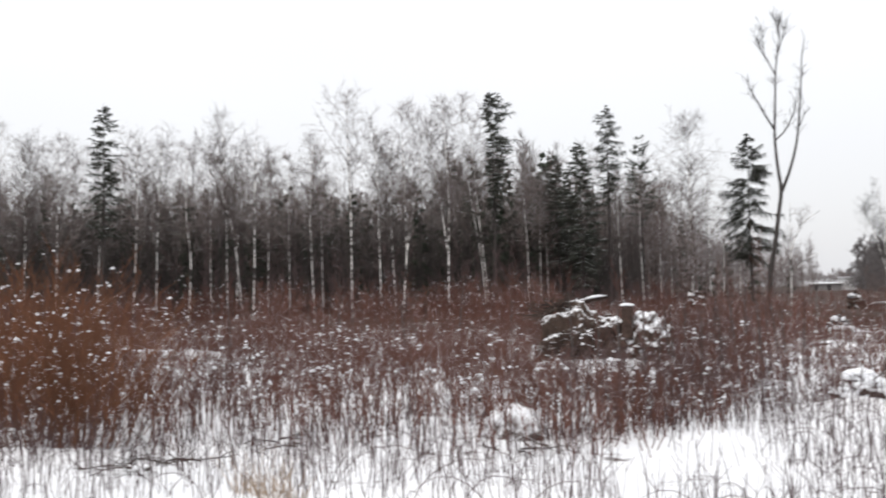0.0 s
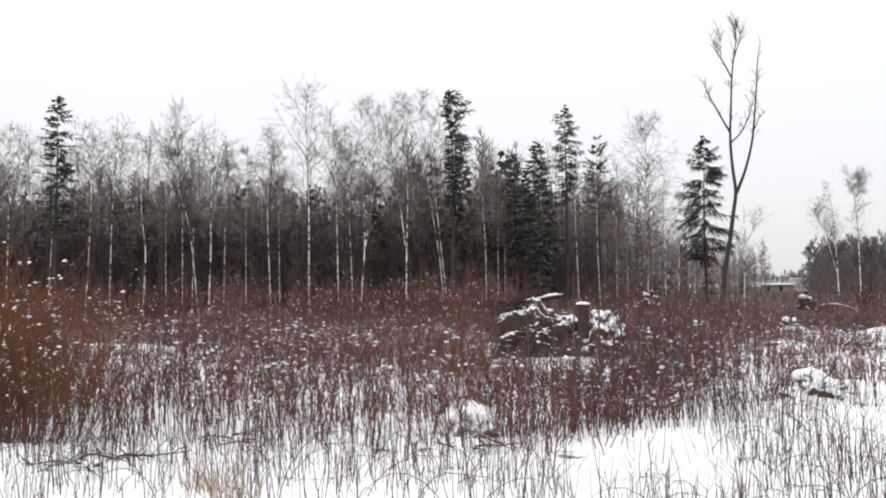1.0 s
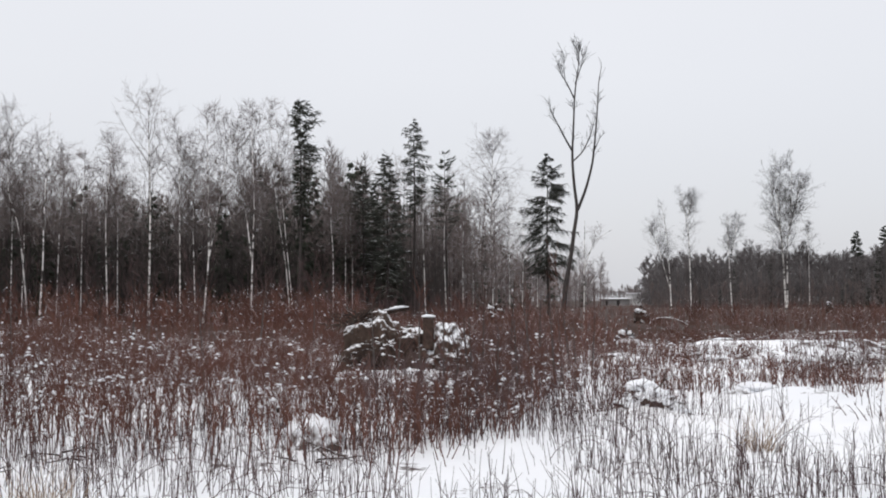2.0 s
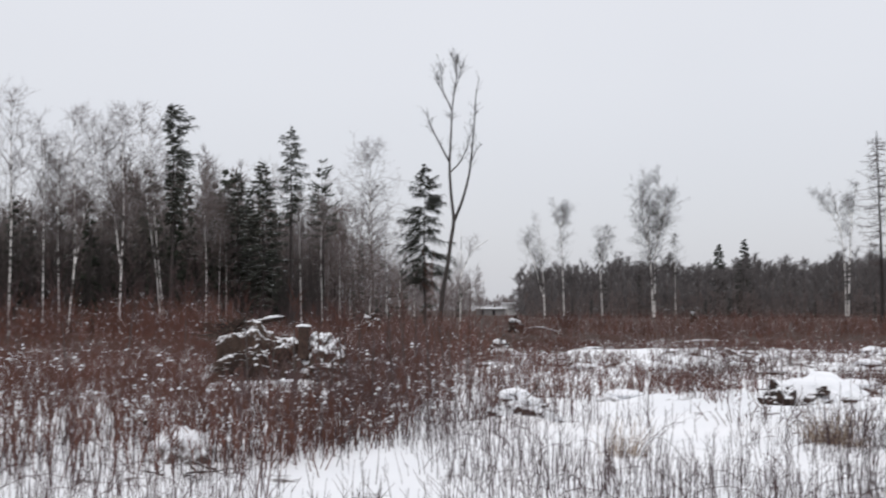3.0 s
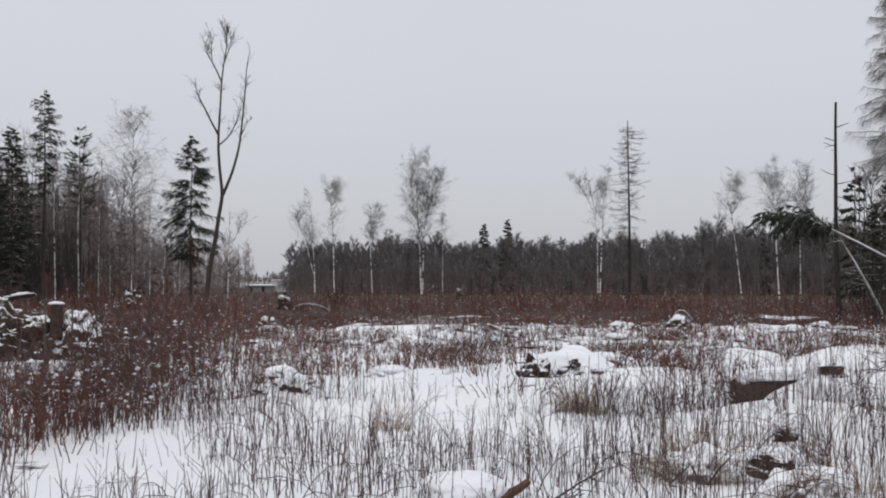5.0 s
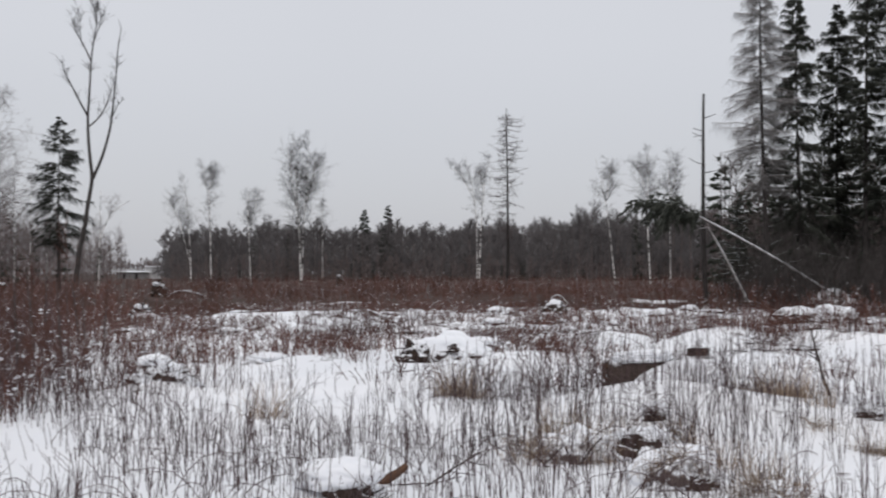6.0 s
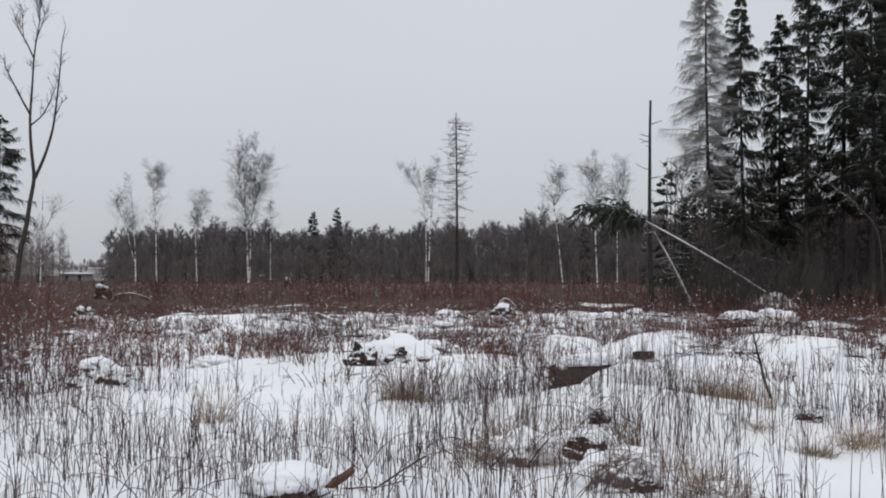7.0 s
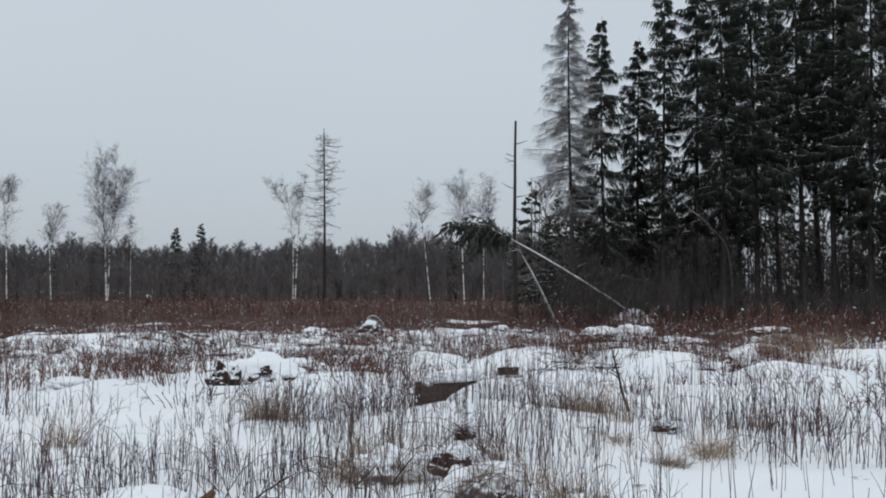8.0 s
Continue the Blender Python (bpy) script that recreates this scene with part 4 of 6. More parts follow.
far_wood("stand_thicket", 930, [(a, rngw.uniform(50, 64), rngw.uniform(2.4, 5.0)) for a in np.linspace(57.0, 82, 215)], "dense brown thicket under the spruces", 0.08, 1.6, 0.0, 0.22, 22, 7, 1, 1.6, M_POLES)
h = height(58, 4.4)
tree("small_pine", spruce(860, h, 0.24, 0.2, 0.32, 6, 16, 0.7, 0.1, 0.2), M_SPRUCEBARK, M_NEEDLE, stand(55.4, 58, 0.1), "small bushy pine before the stand", "pine tree")
h = height(48, 9.97)


def broken_pole(h):
    """A snapped trunk with a blunt jagged top and short stubs."""
    rng = np.random.default_rng(33)
    p = grow(rng, np.zeros((1, 3)), np.array([[-0.022, 0.026, 1.0]]), np.array([h]), 16, 0, 0.006)
    t = thing("broken_pole_trunk", stand(53.75, 48, 0.1), "dead snapped spruce trunk with short branch stubs", "dead tree")
    part("trunk", Geo().tubes(p, taper(1, 16, 0.12, 0.45), 9), M_SPRUCEBARK, t)
    st, wy, at, idx = offshoots(rng, p, 16, 0.4, 0.97, 1.0)
    for k in range(16):
        q = grow(rng, st[k:k + 1], wy[k:k + 1] + [0, 0, 0.1], rng.uniform(0.3, 0.95, 1), 4, 0.2, 0.1)
        part("stub", Geo().tubes(q, taper(1, 4, 0.028, 0.4), 4), M_SPRUCEBARK, t)


broken_pole(h)


def leaning_tree(name, base, top, r0, label, bushy, bow=0.12):
    """A trunk that leans over; base and top are (heading, distance, height)."""
    bx, by = place(*base[:2])
    tx, ty = place(*top[:2])
    z0 = gz1(*base[:2]) + base[2]
    p = np.linspace(0, 1, 12)[:, None] * np.array([[tx - bx, ty - by, top[2] - z0]])
    p[:, 2] += bow * np.sin(np.linspace(0, 1, 12) * np.pi)
    trunk, crown = Geo(), Geo()
    trunk.tubes(p[None], np.linspace(r0, r0 * 0.45, 12)[None], 8)
    t = thing(name, pose(bx, by, z0), label, "leaning tree")
    part("trunk", trunk, M_SNOWTRUNK, t)
    rng = np.random.default_rng(int(r0 * 1000))
    if bushy:
        L = np.linalg.norm(p[-1])
        ext = np.concatenate([p[-3:], p[-1:] + (p[-1] - p[-2]) * 1.2 + [[0, 0, -0.25]], p[-1:] + (p[-1] - p[-2]) * 2.4 + [[0, 0, -0.7]]])
        st, wy, at, idx = offshoots(rng, ext[None], 64, 0.05, 1.0, 0.75)
        B = grow(rng, st, wy + np.array([-0.35, 0.3, -0.1]), rng.uniform(0.3, 1.75, len(at)), 5, -1.5, 0.16)
        crown.tubes(ext[None], np.linspace(r0 * 0.5, 0.02, len(ext))[None], 5)
        crown.tubes(B, taper(len(B), 5, 0.02, 0.5), 3)
        st, wy, at, idx = offshoots(rng, B, 22, 0.1, 1.0, 0.55)
        S = grow(rng, st, wy + np.array([0, 0, -0.4]), rng.uniform(0.16, 0.42, len(at)), 2, 0, 0.1)
        crown.cones(S, 0.045)
        part("crown", crown, M_NEEDLE, t, "dark green drooping needle crown with snow")
    else:
        st, wy, at, idx = offshoots(rng, p[None], 9, 0.4, 1.0, 0.7)
        B = grow(rng, st, wy, rng.uniform(0.3, 0.9, len(at)), 4, -0.3, 0.1)
        crown.tubes(B, taper(len(B), 4, 0.02, 0.4), 3)
        part("twig_spray", crown, M_TWIG, t)
    return t


leaning_tree("leaning_snowy_trunk", (60.1, 45, 0.8), (52.35, 42, EYE + 42 * math.tan(radians(3.7))), 0.068, "leaning pale trunk with a dark drooping crown", True)
leaning_tree("leaning_bare_trunk", (56.05, 44, 0.1), (53.9, 43, EYE + 43 * math.tan(radians(2.5))), 0.06, "short pale bare trunk leaning to one side", False)


def bowed_birch():
    """A thin birch that stands upright at first and then leans far over into the spruces."""
    d = 48.0
    p, r = sketch(d, [(0, -1.95), (-0.1, 1.4), (-0.35, 2.75), (-1.5, 4.0), (-2.6, 4.95), (-3.6, 5.8)], 0.05, 0.018, 24)
    t = thing("bowed_thin_birch", stood(65.85, d), "thin pale birch bowed over against the spruces", "leaning tree")
    part("trunk", Geo().tubes(p[None], r[None], 8), M_GREYBARK, t)
    rng = np.random.default_rng(12)
    st, wy, at, idx = offshoots(rng, p[None], 16, 0.5, 1.0, 0.6)
    part("twig_spray", Geo().tubes(grow(rng, st, wy, rng.uniform(0.3, 0.9, 16), 4, -0.3, 0.1), taper(16, 4, 0.012, 0.4), 3), M_TWIG, t)


bowed_birch()


# ---- the low shed in the gap ----
def shed():
    x, y = place(21.75, 300)
    t = thing("low_shed", pose(x, y, gz1(21.75, 300), 0, 0, -21.75), "long low weathered shed with a snowy roof", "shed")

    def box(x0, x1, y0, y1, z0, z1, drop=0.0):
        bm = bmesh.new()
        bmesh.ops.create_cube(bm, size=1)
        for v in bm.verts:
            v.co = Vector((x0 if v.co.x < 0 else x1, y0 if v.co.y < 0 else y1, (z0 if v.co.z < 0 else z1) - (drop if v.co.y < 0 and v.co.z > 0 else 0)))
        bmesh.ops.bevel(bm, geom=bm.edges[:], offset=0.04, segments=1, affect="EDGES")
        return bm
    part("wall", box(-6.5, 2.0, -3, 3, -0.2, 1.9), M_WALL, t)
    part("roof", box(-6.9, 2.3, -3.6, 3.6, 1.9, 2.35, 0.2), M_SNOW, t, "roof under thick snow")
    part("high_wall", box(1.2, 5.2, -2.6, 3.4, -0.2, 3.5), M_LIGHTWALL, t, "pale painted gable block")
    part("high_roof", box(0.9, 5.5, -3.0, 3.8, 3.5, 3.8, 0.1), M_SNOW, t)
    for k in range(2):
        part("door", box(-5.2 + 3.4 * k, -4.3 + 3.4 * k, -3.08, -2.95, 0.0, 1.5), M_DARKGAP, t)


shed()


# ---- stumps, root plates and mounds ----
def lump(size, seed, rough=0.18, freq=2.0, sub=4, flat=-0.25, boxy=1.0):
    """An uneven rounded body, flat below, as a bmesh."""
    bm = bmesh.new()
    bmesh.ops.create_icosphere(bm, subdivisions=sub, radius=1.0)
    for v in bm.verts:
        p = v.co.normalized()
        k = 1 + rough * (noise.noise(p * freq + Vector((seed * 7.3, seed, 0))) + 0.5 * noise.noise(p * freq * 2.3 + Vector((0, seed * 5.1, 3))) + 0.25 * noise.noise(p * freq * 5 + Vector((seed, 0, 9))))
        p = Vector([math.copysign(abs(c) ** boxy, c) for c in p]) * k
        p.z = max(p.z, flat)
        v.co = Vector((p.x * size[0], p.y * size[1], p.z * size[2]))
    for f in bm.faces:
        f.smooth = True
    return bm


def moved(bm, m):
    bm.transform(m)
    return bm


def roots(rng, count, reach, r0, centre=(0, 0, 0), up=0.3, n=6):
    g = Geo()
    az = rng.uniform(0, 2 * np.pi, count)
    way = np.stack([np.cos(az), np.sin(az) * 0.5, rng.normal(up, 0.35, count)], 1)
    st = np.array(centre) + way * 0.1
    P = grow(rng, st, way, rng.uniform(0.5, 1.1, count) * reach, n, -0.1, 0.22)
    g.tubes(P, taper(count, n, rng.uniform(0.6, 1.2, count) * r0, 0.25), 5)
    s2, w2, at, idx = offshoots(rng, P, 3, 0.3, 0.95, 0.6)
    Q = grow(rng, s2, w2, rng.uniform(0.15, 0.45, len(at)) * reach, 4, 0.0, 0.25)
    g.tubes(Q, taper(len(Q), 4, r0 * 0.4, 0.3), 4)
    return g


def log_mesh(length, r0, r1, seed, sides=18, rings=14):
    """A rough log along x with splintered, hollowed ends."""
    bm = bmesh.new()
    loops = []
    for i in range(rings):
        u = i / (rings - 1)
        r, ring = r0 + (r1 - r0) * u, []
        for j in range(sides):
            w = 2 * math.pi * j / sides
            n = noise.noise(Vector((u * 3 + seed, math.cos(w) * 1.5, math.sin(w) * 1.5)))
            end = 0.45 * r0 * noise.noise(Vector((seed * 3 + math.cos(w) * 2.5, math.sin(w) * 2.5, 5))) * (1 if i == 0 else 0.6 if i == rings - 1 else 0)
            ring.append(bm.verts.new((length * (u - 0.5) + end, r * (1 + 0.2 * n) * math.cos(w), r * (1 + 0.2 * n) * math.sin(w) * 0.95)))
        loops.append(ring)
    for a, b in zip(loops, loops[1:]):
        for j in range(sides):
            bm.faces.new((a[j], a[(j + 1) % sides], b[(j + 1) % sides], b[j])).smooth = True
    for ring, into in ((loops[0], 1), (loops[-1], -1)):
        mid = sum((v.co for v in ring), Vector()) / sides + Vector((into * 0.12 * r0, 0, 0))
        c = bm.verts.new(mid)
        for j in range(sides):
            bm.faces.new((ring[j], c, ring[(j + 1) % sides]))
    bmesh.ops.recalc_face_normals(bm, faces=bm.faces[:])
    return bm


def root_plate_pile():
    t = thing("uprooted_stump_pile", stand(9.5, 22.4, -0.04, -9.5), "pile of uprooted stumps, dark earth and roots under snow", "stump pile")
    part("root_plate", moved(lump((0.80, 0.40, 0.98), 3, 0.30, 2.6, 5, -0.25, 1.1), pose(-0.76, 0, 0.10, 0, 2, 0)), M_PILE, t, "domed plate of dark earth with snow streaked over its crest")
    part("earth", moved(lump((0.55, 0.16, 0.40), 17, 0.5, 3.0, 5), pose(-0.74, -0.36, 0.12)), M_EARTHDARK, t, "dark earth hanging from the underside")
    part("earth", moved(lump((0.62, 0.5, 0.66), 11, 0.4, 2.4, 5), pose(0.08, 0.12, 0.10)), M_EARTHDARK, t)
    part("earth", moved(lump((0.34, 0.3, 0.24), 13, 0.35, 2.4, 4), pose(0.12, 0.02, 0.60)), M_PILE, t)
    part("root_plate", moved(lump((0.58, 0.36, 0.80), 8, 0.28, 2.6, 5, -0.25, 1.05), pose(0.80, -0.10, 0.08, 0, 14, 0)), M_PLASTER, t, "smaller root plate plastered with snow")
    part("earth", moved(lump((0.40, 0.14, 0.12), 15, 0.4, 2.4, 4), pose(0.95, -0.50, 0.18)), M_EARTHDARK, t)
    stump = part("stump", moved(log_mesh(0.74, 0.15, 0.115, 5), pose(0.44, -0.26, 0.74, 0, -90, 0)), M_EARTHDARK, t, "dark upright stump")
    part("snow_cap", moved(lump((0.16, 0.14, 0.05), 6, 0.2, 2.0, 4), pose(0.44, -0.26, 1.11)), M_SNOW, stump)
    branch = part("log", moved(log_mesh(0.95, 0.07, 0.05, 7, 10, 8), pose(-0.45, 0.3, 1.22, 0, -9, 12)), M_EARTHDARK, t, "short log lying on top")
    part("snow_cap", moved(lump((0.20, 0.07, 0.04), 16, 0.4, 2.8, 4), pose(-0.26, 0.31, 1.30, 0, -8, 12)), M_SNOW, branch)
    rng = np.random.default_rng(77)
    part("root_tangle", roots(rng, 26, 0.60, 0.022, (-1.12, 0.2, 1.02), 0.30), M_ROOT, t, "broken dark roots")
    part("root_tangle", roots(rng, 12, 0.55, 0.02, (-1.45, 0.1, 0.95), 0.15), M_ROOT, t)
    part("root_tangle", roots(rng, 7, 0.4, 0.02, (1.1, 0.1, 0.55), 0.2), M_ROOT, t)
    for k in range(4):
        st = np.array([[-1.2 + 0.2 * k, 0.15, 1.0 + 0.08 * k]])
        P = grow(rng, st, np.array([[-1.0 + 0.5 * (k == 3), 0.1, 0.05 + 0.12 * k]]), np.array([0.75 - 0.1 * k]), 8, -0.1, 0.08)
        part("branch", Geo().tubes(P, taper(1, 8, 0.012, 0.4), 5), M_ROOT, t)
    return t


root_plate_pile()


def snowy_rootball():
    t = thing("snowy_root_mound", stand(38.9, 17.2, 0.11, -38.9), "snow-covered root mound with a dark earthy side", "root mound")
    part("snow_cover", moved(lump((0.74, 0.52, 0.57), 22, 0.15, 1.9, 5), pose(0.22, 0.12, 0.05)), M_MOUND, t, "snow blanket with dark bits showing")
    part("earth", moved(lump((0.34, 0.28, 0.46), 21, 0.5, 2.6, 5), pose(-0.42, -0.22, -0.06)), M_EARTHDARK, t)
    part("earth", moved(lump((0.22, 0.14, 0.20), 27, 0.5, 2.6, 4), pose(0.10, -0.36, 0.10)), M_EARTHDARK, t)
    part("earth", moved(lump((0.16, 0.12, 0.14), 29, 0.5, 2.6, 4), pose(0.58, -0.33, 0.12)), M_EARTHDARK, t)
    part("earth", moved(lump((0.14, 0.12, 0.12), 30, 0.5, 2.6, 4), pose(0.32, -0.46, 0.02)), M_EARTHDARK, t)
    part("earth", moved(lump((0.09, 0.10, 0.10), 32, 0.5, 2.6, 4), pose(0.22, -0.36, 0.34)), M_EARTHDARK, t)
    part("snow_cap", moved(lump((0.24, 0.24, 0.13), 25, 0.3, 2.2, 4), pose(-0.38, -0.02, 0.36)), M_SNOW, t)
    part("snow_cap", moved(lump((0.42, 0.4, 0.22), 26, 0.25, 2.2, 4), pose(0.95, 0.2, 0.0)), M_SNOW, t)
    part("stick", Geo().tubes(np.array([[[-0.45, -0.05, 0.34], [-0.62, -0.1, 0.37], [-0.80, -0.14, 0.36]]]), taper(1, 3, 0.016, 0.5), 5), M_EARTHDARK, t)
    part("stick", moved(log_mesh(0.42, 0.035, 0.02, 9, 8, 6), pose(-0.62, -0.36, 0.08, 0, 6, 8)), M_EARTHDARK, t, "flat broken piece of bark")
    part("root_tangle", roots(np.random.default_rng(31), 6, 0.22, 0.025, (-0.55, -0.2, 0.14), -0.05), M_ROOT, t)
    return t


snowy_rootball()


def broken_stump():
    """A jagged brown butt of a log that sticks out of a hump, with snow along its top."""
    t = thing("broken_log_stump", stand(50.25, 12.4, 0.10, -50.25), "broken brown log butt with snow along its top", "stump")
    lie = pose(0.02, 0, 0.22, 0, -7, 10)
    log = part("log", moved(log_mesh(0.80, 0.22, 0.14, 41, 22, 16), lie), M_CUT, t)
    part("snow_cap", moved(moved(lump((0.37, 0.15, 0.085), 43, 0.28, 3.0, 5, -0.6, 0.75), pose(0.06, -0.02, 0.175, 0, 4, 0)), lie), M_SNOW, log, "strip of snow along the top")
    part("snow_cap", moved(lump((0.10, 0.14, 0.12), 46, 0.3, 2.0, 4, -0.6), pose(0.42, -0.06, 0.26)), M_SNOW, log)
    part("snow_drift", moved(lump((0.60, 0.28, 0.33), 44, 0.15, 1.6, 5), pose(0.42, -0.27, 0.02, 0, -20, 0)), M_SNOW, t, "drift of snow against the log")
    part("snow_drift", moved(lump((0.40, 0.3, 0.08), 45, 0.2, 1.8, 4), pose(-0.20, -0.34, -0.06)), M_SNOW, t)
    rng = np.random.default_rng(4)
    P = grow(rng, rng.uniform(-1, 1, (12, 3)) * [0.03, 0.12, 0.12] + [-0.36, -0.02, 0.2], rng.normal(0, 0.3, (12, 3)) + [-1, -0.1, 0.1], rng.uniform(0.05, 0.13, 12), 4, 0, 0.1)
    part("splintered_end", Geo().tubes(P, taper(12, 4, 0.02, 0.2), 5), M_PLANK, log, "rusty splintered end")
    return t


broken_stump()


def cut_stump(a, d, r, h, label, cap=1.42, tilt=0.0, seed=1):
    """A sawn stump with a flared foot and, mostly, a pillow of snow."""
    t = thing("tree_stump", stand(a, d, 0.06, seed * 50.0, lean=(tilt, 0)), label, "stump", "stumps of the clearing")
    bm = bmesh.new()
    rings = []
    for k, z in enumerate((0.0, 0.12 * h, 0.35 * h, 0.75 * h, 0.97 * h, h)):
        ring = []
        for j in range(20):
            w = j / 20 * 2 * math.pi
            rr = r * (1.45 - 0.45 * min(1, z / (0.35 * h + 1e-6)) - (0.04 if z >= h * 0.99 else 0)) * (1 + 0.10 * noise.noise(Vector((math.cos(w) * 1.6, math.sin(w) * 1.6, z * 2 + seed))))
            ring.append(bm.verts.new((rr * math.cos(w), rr * math.sin(w), z + 0.03 * noise.noise(Vector((w, seed, 1))) * (z > 0))))
        rings.append(ring)
    for lo, hi in zip(rings, rings[1:]):
        for j in range(20):
            bm.faces.new((lo[j], lo[(j + 1) % 20], hi[(j + 1) % 20], hi[j]))
    bm.faces.new(rings[-1])
    for f in bm.faces:
        f.smooth = True
    stump = part("stump", bm, M_EARTHDARK, t)
    if cap:
        part("snow_cap", moved(lump((r * cap, r * cap * 0.92, 0.42 * r + 0.05), seed + 60, 0.2, 1.6, 4, -0.5), pose(0, 0, h + 0.03)), M_SNOW, stump, "rounded pillow of snow")
    return t


def pillow_stump():
    """A ragged dark stump with a thick pillow of snow and drifts round its foot."""
    t = thing("snow_pillow_stump", stand(33.5, 6.9, 0.21, -33.0, 1.12), "ragged dark stump under a thick pillow of snow", "stump")
    stump = part("stump", moved(lump((0.17, 0.15, 0.2), 62, 0.4, 2.8, 5, -0.9, 0.75), pose(0.02, 0, 0.12)), M_EARTHDARK, t)
    part("snow_cap", moved(lump((0.27, 0.22, 0.115), 63, 0.16, 1.7, 5, -0.55), pose(0.0, 0.03, 0.27)), M_SNOW, stump, "rounded pillow of snow")
    part("snow_drift", moved(lump((0.14, 0.16, 0.16), 64, 0.2, 1.7, 4), pose(-0.24, -0.04, 0.03)), M_SNOW, t)
    part("snow_drift", moved(lump((0.13, 0.12, 0.07), 65, 0.2, 1.7, 4), pose(0.10, -0.16, 0.02)), M_SNOW, t)
    part("root_tangle", roots(np.random.default_rng(66), 7, 0.28, 0.022, (0.05, -0.05, 0.08), 0.0), M_EARTHDARK, t)


pillow_stump()
cut_stump(53.45, 19.2, 0.21, 0.2, "low round brown stump bare of snow", 0, 8, 3)


def far_rootball(a, d, r, h, label, seed):
    """A dark uprooted stump with roots and a few dabs of snow."""
    t = thing("uprooted_stump", stand(a, d, 0.1, -a), label, "stump", "uprooted stumps")
    part("earth", lump((r, r * 0.7, h), seed, 0.4, 2.2, 4), M_EARTHDARK, t)
    part("root_tangle", roots(np.random.default_rng(seed), 12, r * 0.9, 0.05, (0, 0, h * 0.6), 0.5), M_EARTHDARK, t)
    part("snow_cap", moved(lump((r * 0.35, r * 0.3, 0.12), seed + 1, 0.3), pose(-r * 0.35, -0.1, h * 0.93)), M_SNOW, t)
    part("snow_cap", moved(lump((r * 0.25, r * 0.3, 0.10), seed + 2, 0.3), pose(r * 0.4, -0.1, h * 0.85)), M_SNOW, t)


far_rootball(22.75, 60.0, 0.5, 1.25, "far dark uprooted stump tipped with snow", 4)
far_rootball(21.9, 37.0, 0.36, 0.4, "low dark log end with snow along its top", 7)
far_rootball(14.45, 62.0, 0.7, 1.25, "far dark uprooted stump with little snow", 5)
far_rootball(32.8, 120.0, 0.4, 1.5, "far dark stump topped with snow", 6)


def snow_mound(a, d, size, seed, label, material=None, cap=0.85):
    t = thing("snow_mound", stand(a, d, 0.12, -a), label, "snow mound", "snow mounds of the clearing")
    base = part("mound", lump(size, seed, 0.3, 2.3, 5), material or M_MOUND, t)
    part("snow_cap", moved(lump((size[0] * cap, size[1] * cap, size[2] * 0.45), seed + 2, 0.25, 2.2, 4), pose(0, 0.02, size[2] * (0.66 if material else 0.42))), M_SNOW, base)
    return t


def undercut_mound():
    """Two snowy domes side by side, the first hollow beneath, with stalks through them."""
    t = thing("undercut_snow_mound", stand(59.45, 29.5, 0.05, -59.45), "long frosted snow mound over a dark hollow", "snow mound", "snow mounds of the clearing")
    part("mound", moved(lump((0.78, 0.5, 0.44), 71, 0.2, 1.9, 5), pose(-0.42, 0.1, 0.0)), M_FROST, t)
    part("mound", moved(lump((0.70, 0.5, 0.52), 72, 0.2, 1.9, 5), pose(0.52, 0.16, 0.0)), M_FROST, t)
    part("earth", moved(lump((0.52, 0.16, 0.22), 70, 0.4, 2.4, 4), pose(-0.58, -0.32, 0.06)), M_EARTHDARK, t, "dark hollow under the snow")
    rng = np.random.default_rng(58)
    st = rng.uniform(-1, 1, (150, 3)) * [1.15, 0.45, 0] + [0, -0.15, 0.1]
    P = grow(rng, st, rng.normal(0, 0.2, (150, 3)) + [0, 0, 1], rng.uniform(0.2, 0.62, 150), 3, 0, 0.06)
    tagged(part("stalks", Geo().tubes(P, taper(150, 3, 0.0055, 0.5), 3), M_STALK, t, "thin dry stalks through the snow"), kind="stuff")


undercut_mound()
snow_mound(66.6, 23.0, (0.42, 0.4, 0.42), 73, "small snow mound with dark gaps")


def capped_slash():
    """A small stump with a flat snow cap that overhangs a heap of slash half under snow."""
    t = thing("snow_capped_stump", stand(22.8, 13.8, 0.05, -22.8), "small dark stump with a flat snow cap over snowy slash", "stump")
    stump = part("stump", moved(log_mesh(0.36, 0.14, 0.12, 79, 14, 8), pose(-0.02, 0.05, 0.10, 0, -90, 0)), M_EARTHDARK, t)
    part("snow_cap", moved(lump((0.21, 0.17, 0.10), 81, 0.2, 1.8, 5, -0.3, 0.8), pose(0.0, 0.03, 0.29)), M_SNOW, stump, "flat rounded cap of snow")
    part("slash", moved(lump((0.36, 0.28, 0.30), 74, 0.5, 2.6, 5), pose(0.10, -0.12, -0.02)), M_MOUND, t, "heap of slash under patchy snow")
    part("slash", moved(lump((0.30, 0.24, 0.16), 83, 0.5, 2.6, 4), pose(0.34, -0.20, -0.04)), M_MOUND, t)
    rng = np.random.default_rng(74)
    part("root_tangle", roots(rng, 10, 0.34, 0.012, (0.15, -0.2, 0.14), 0.1), M_ROOT, t)


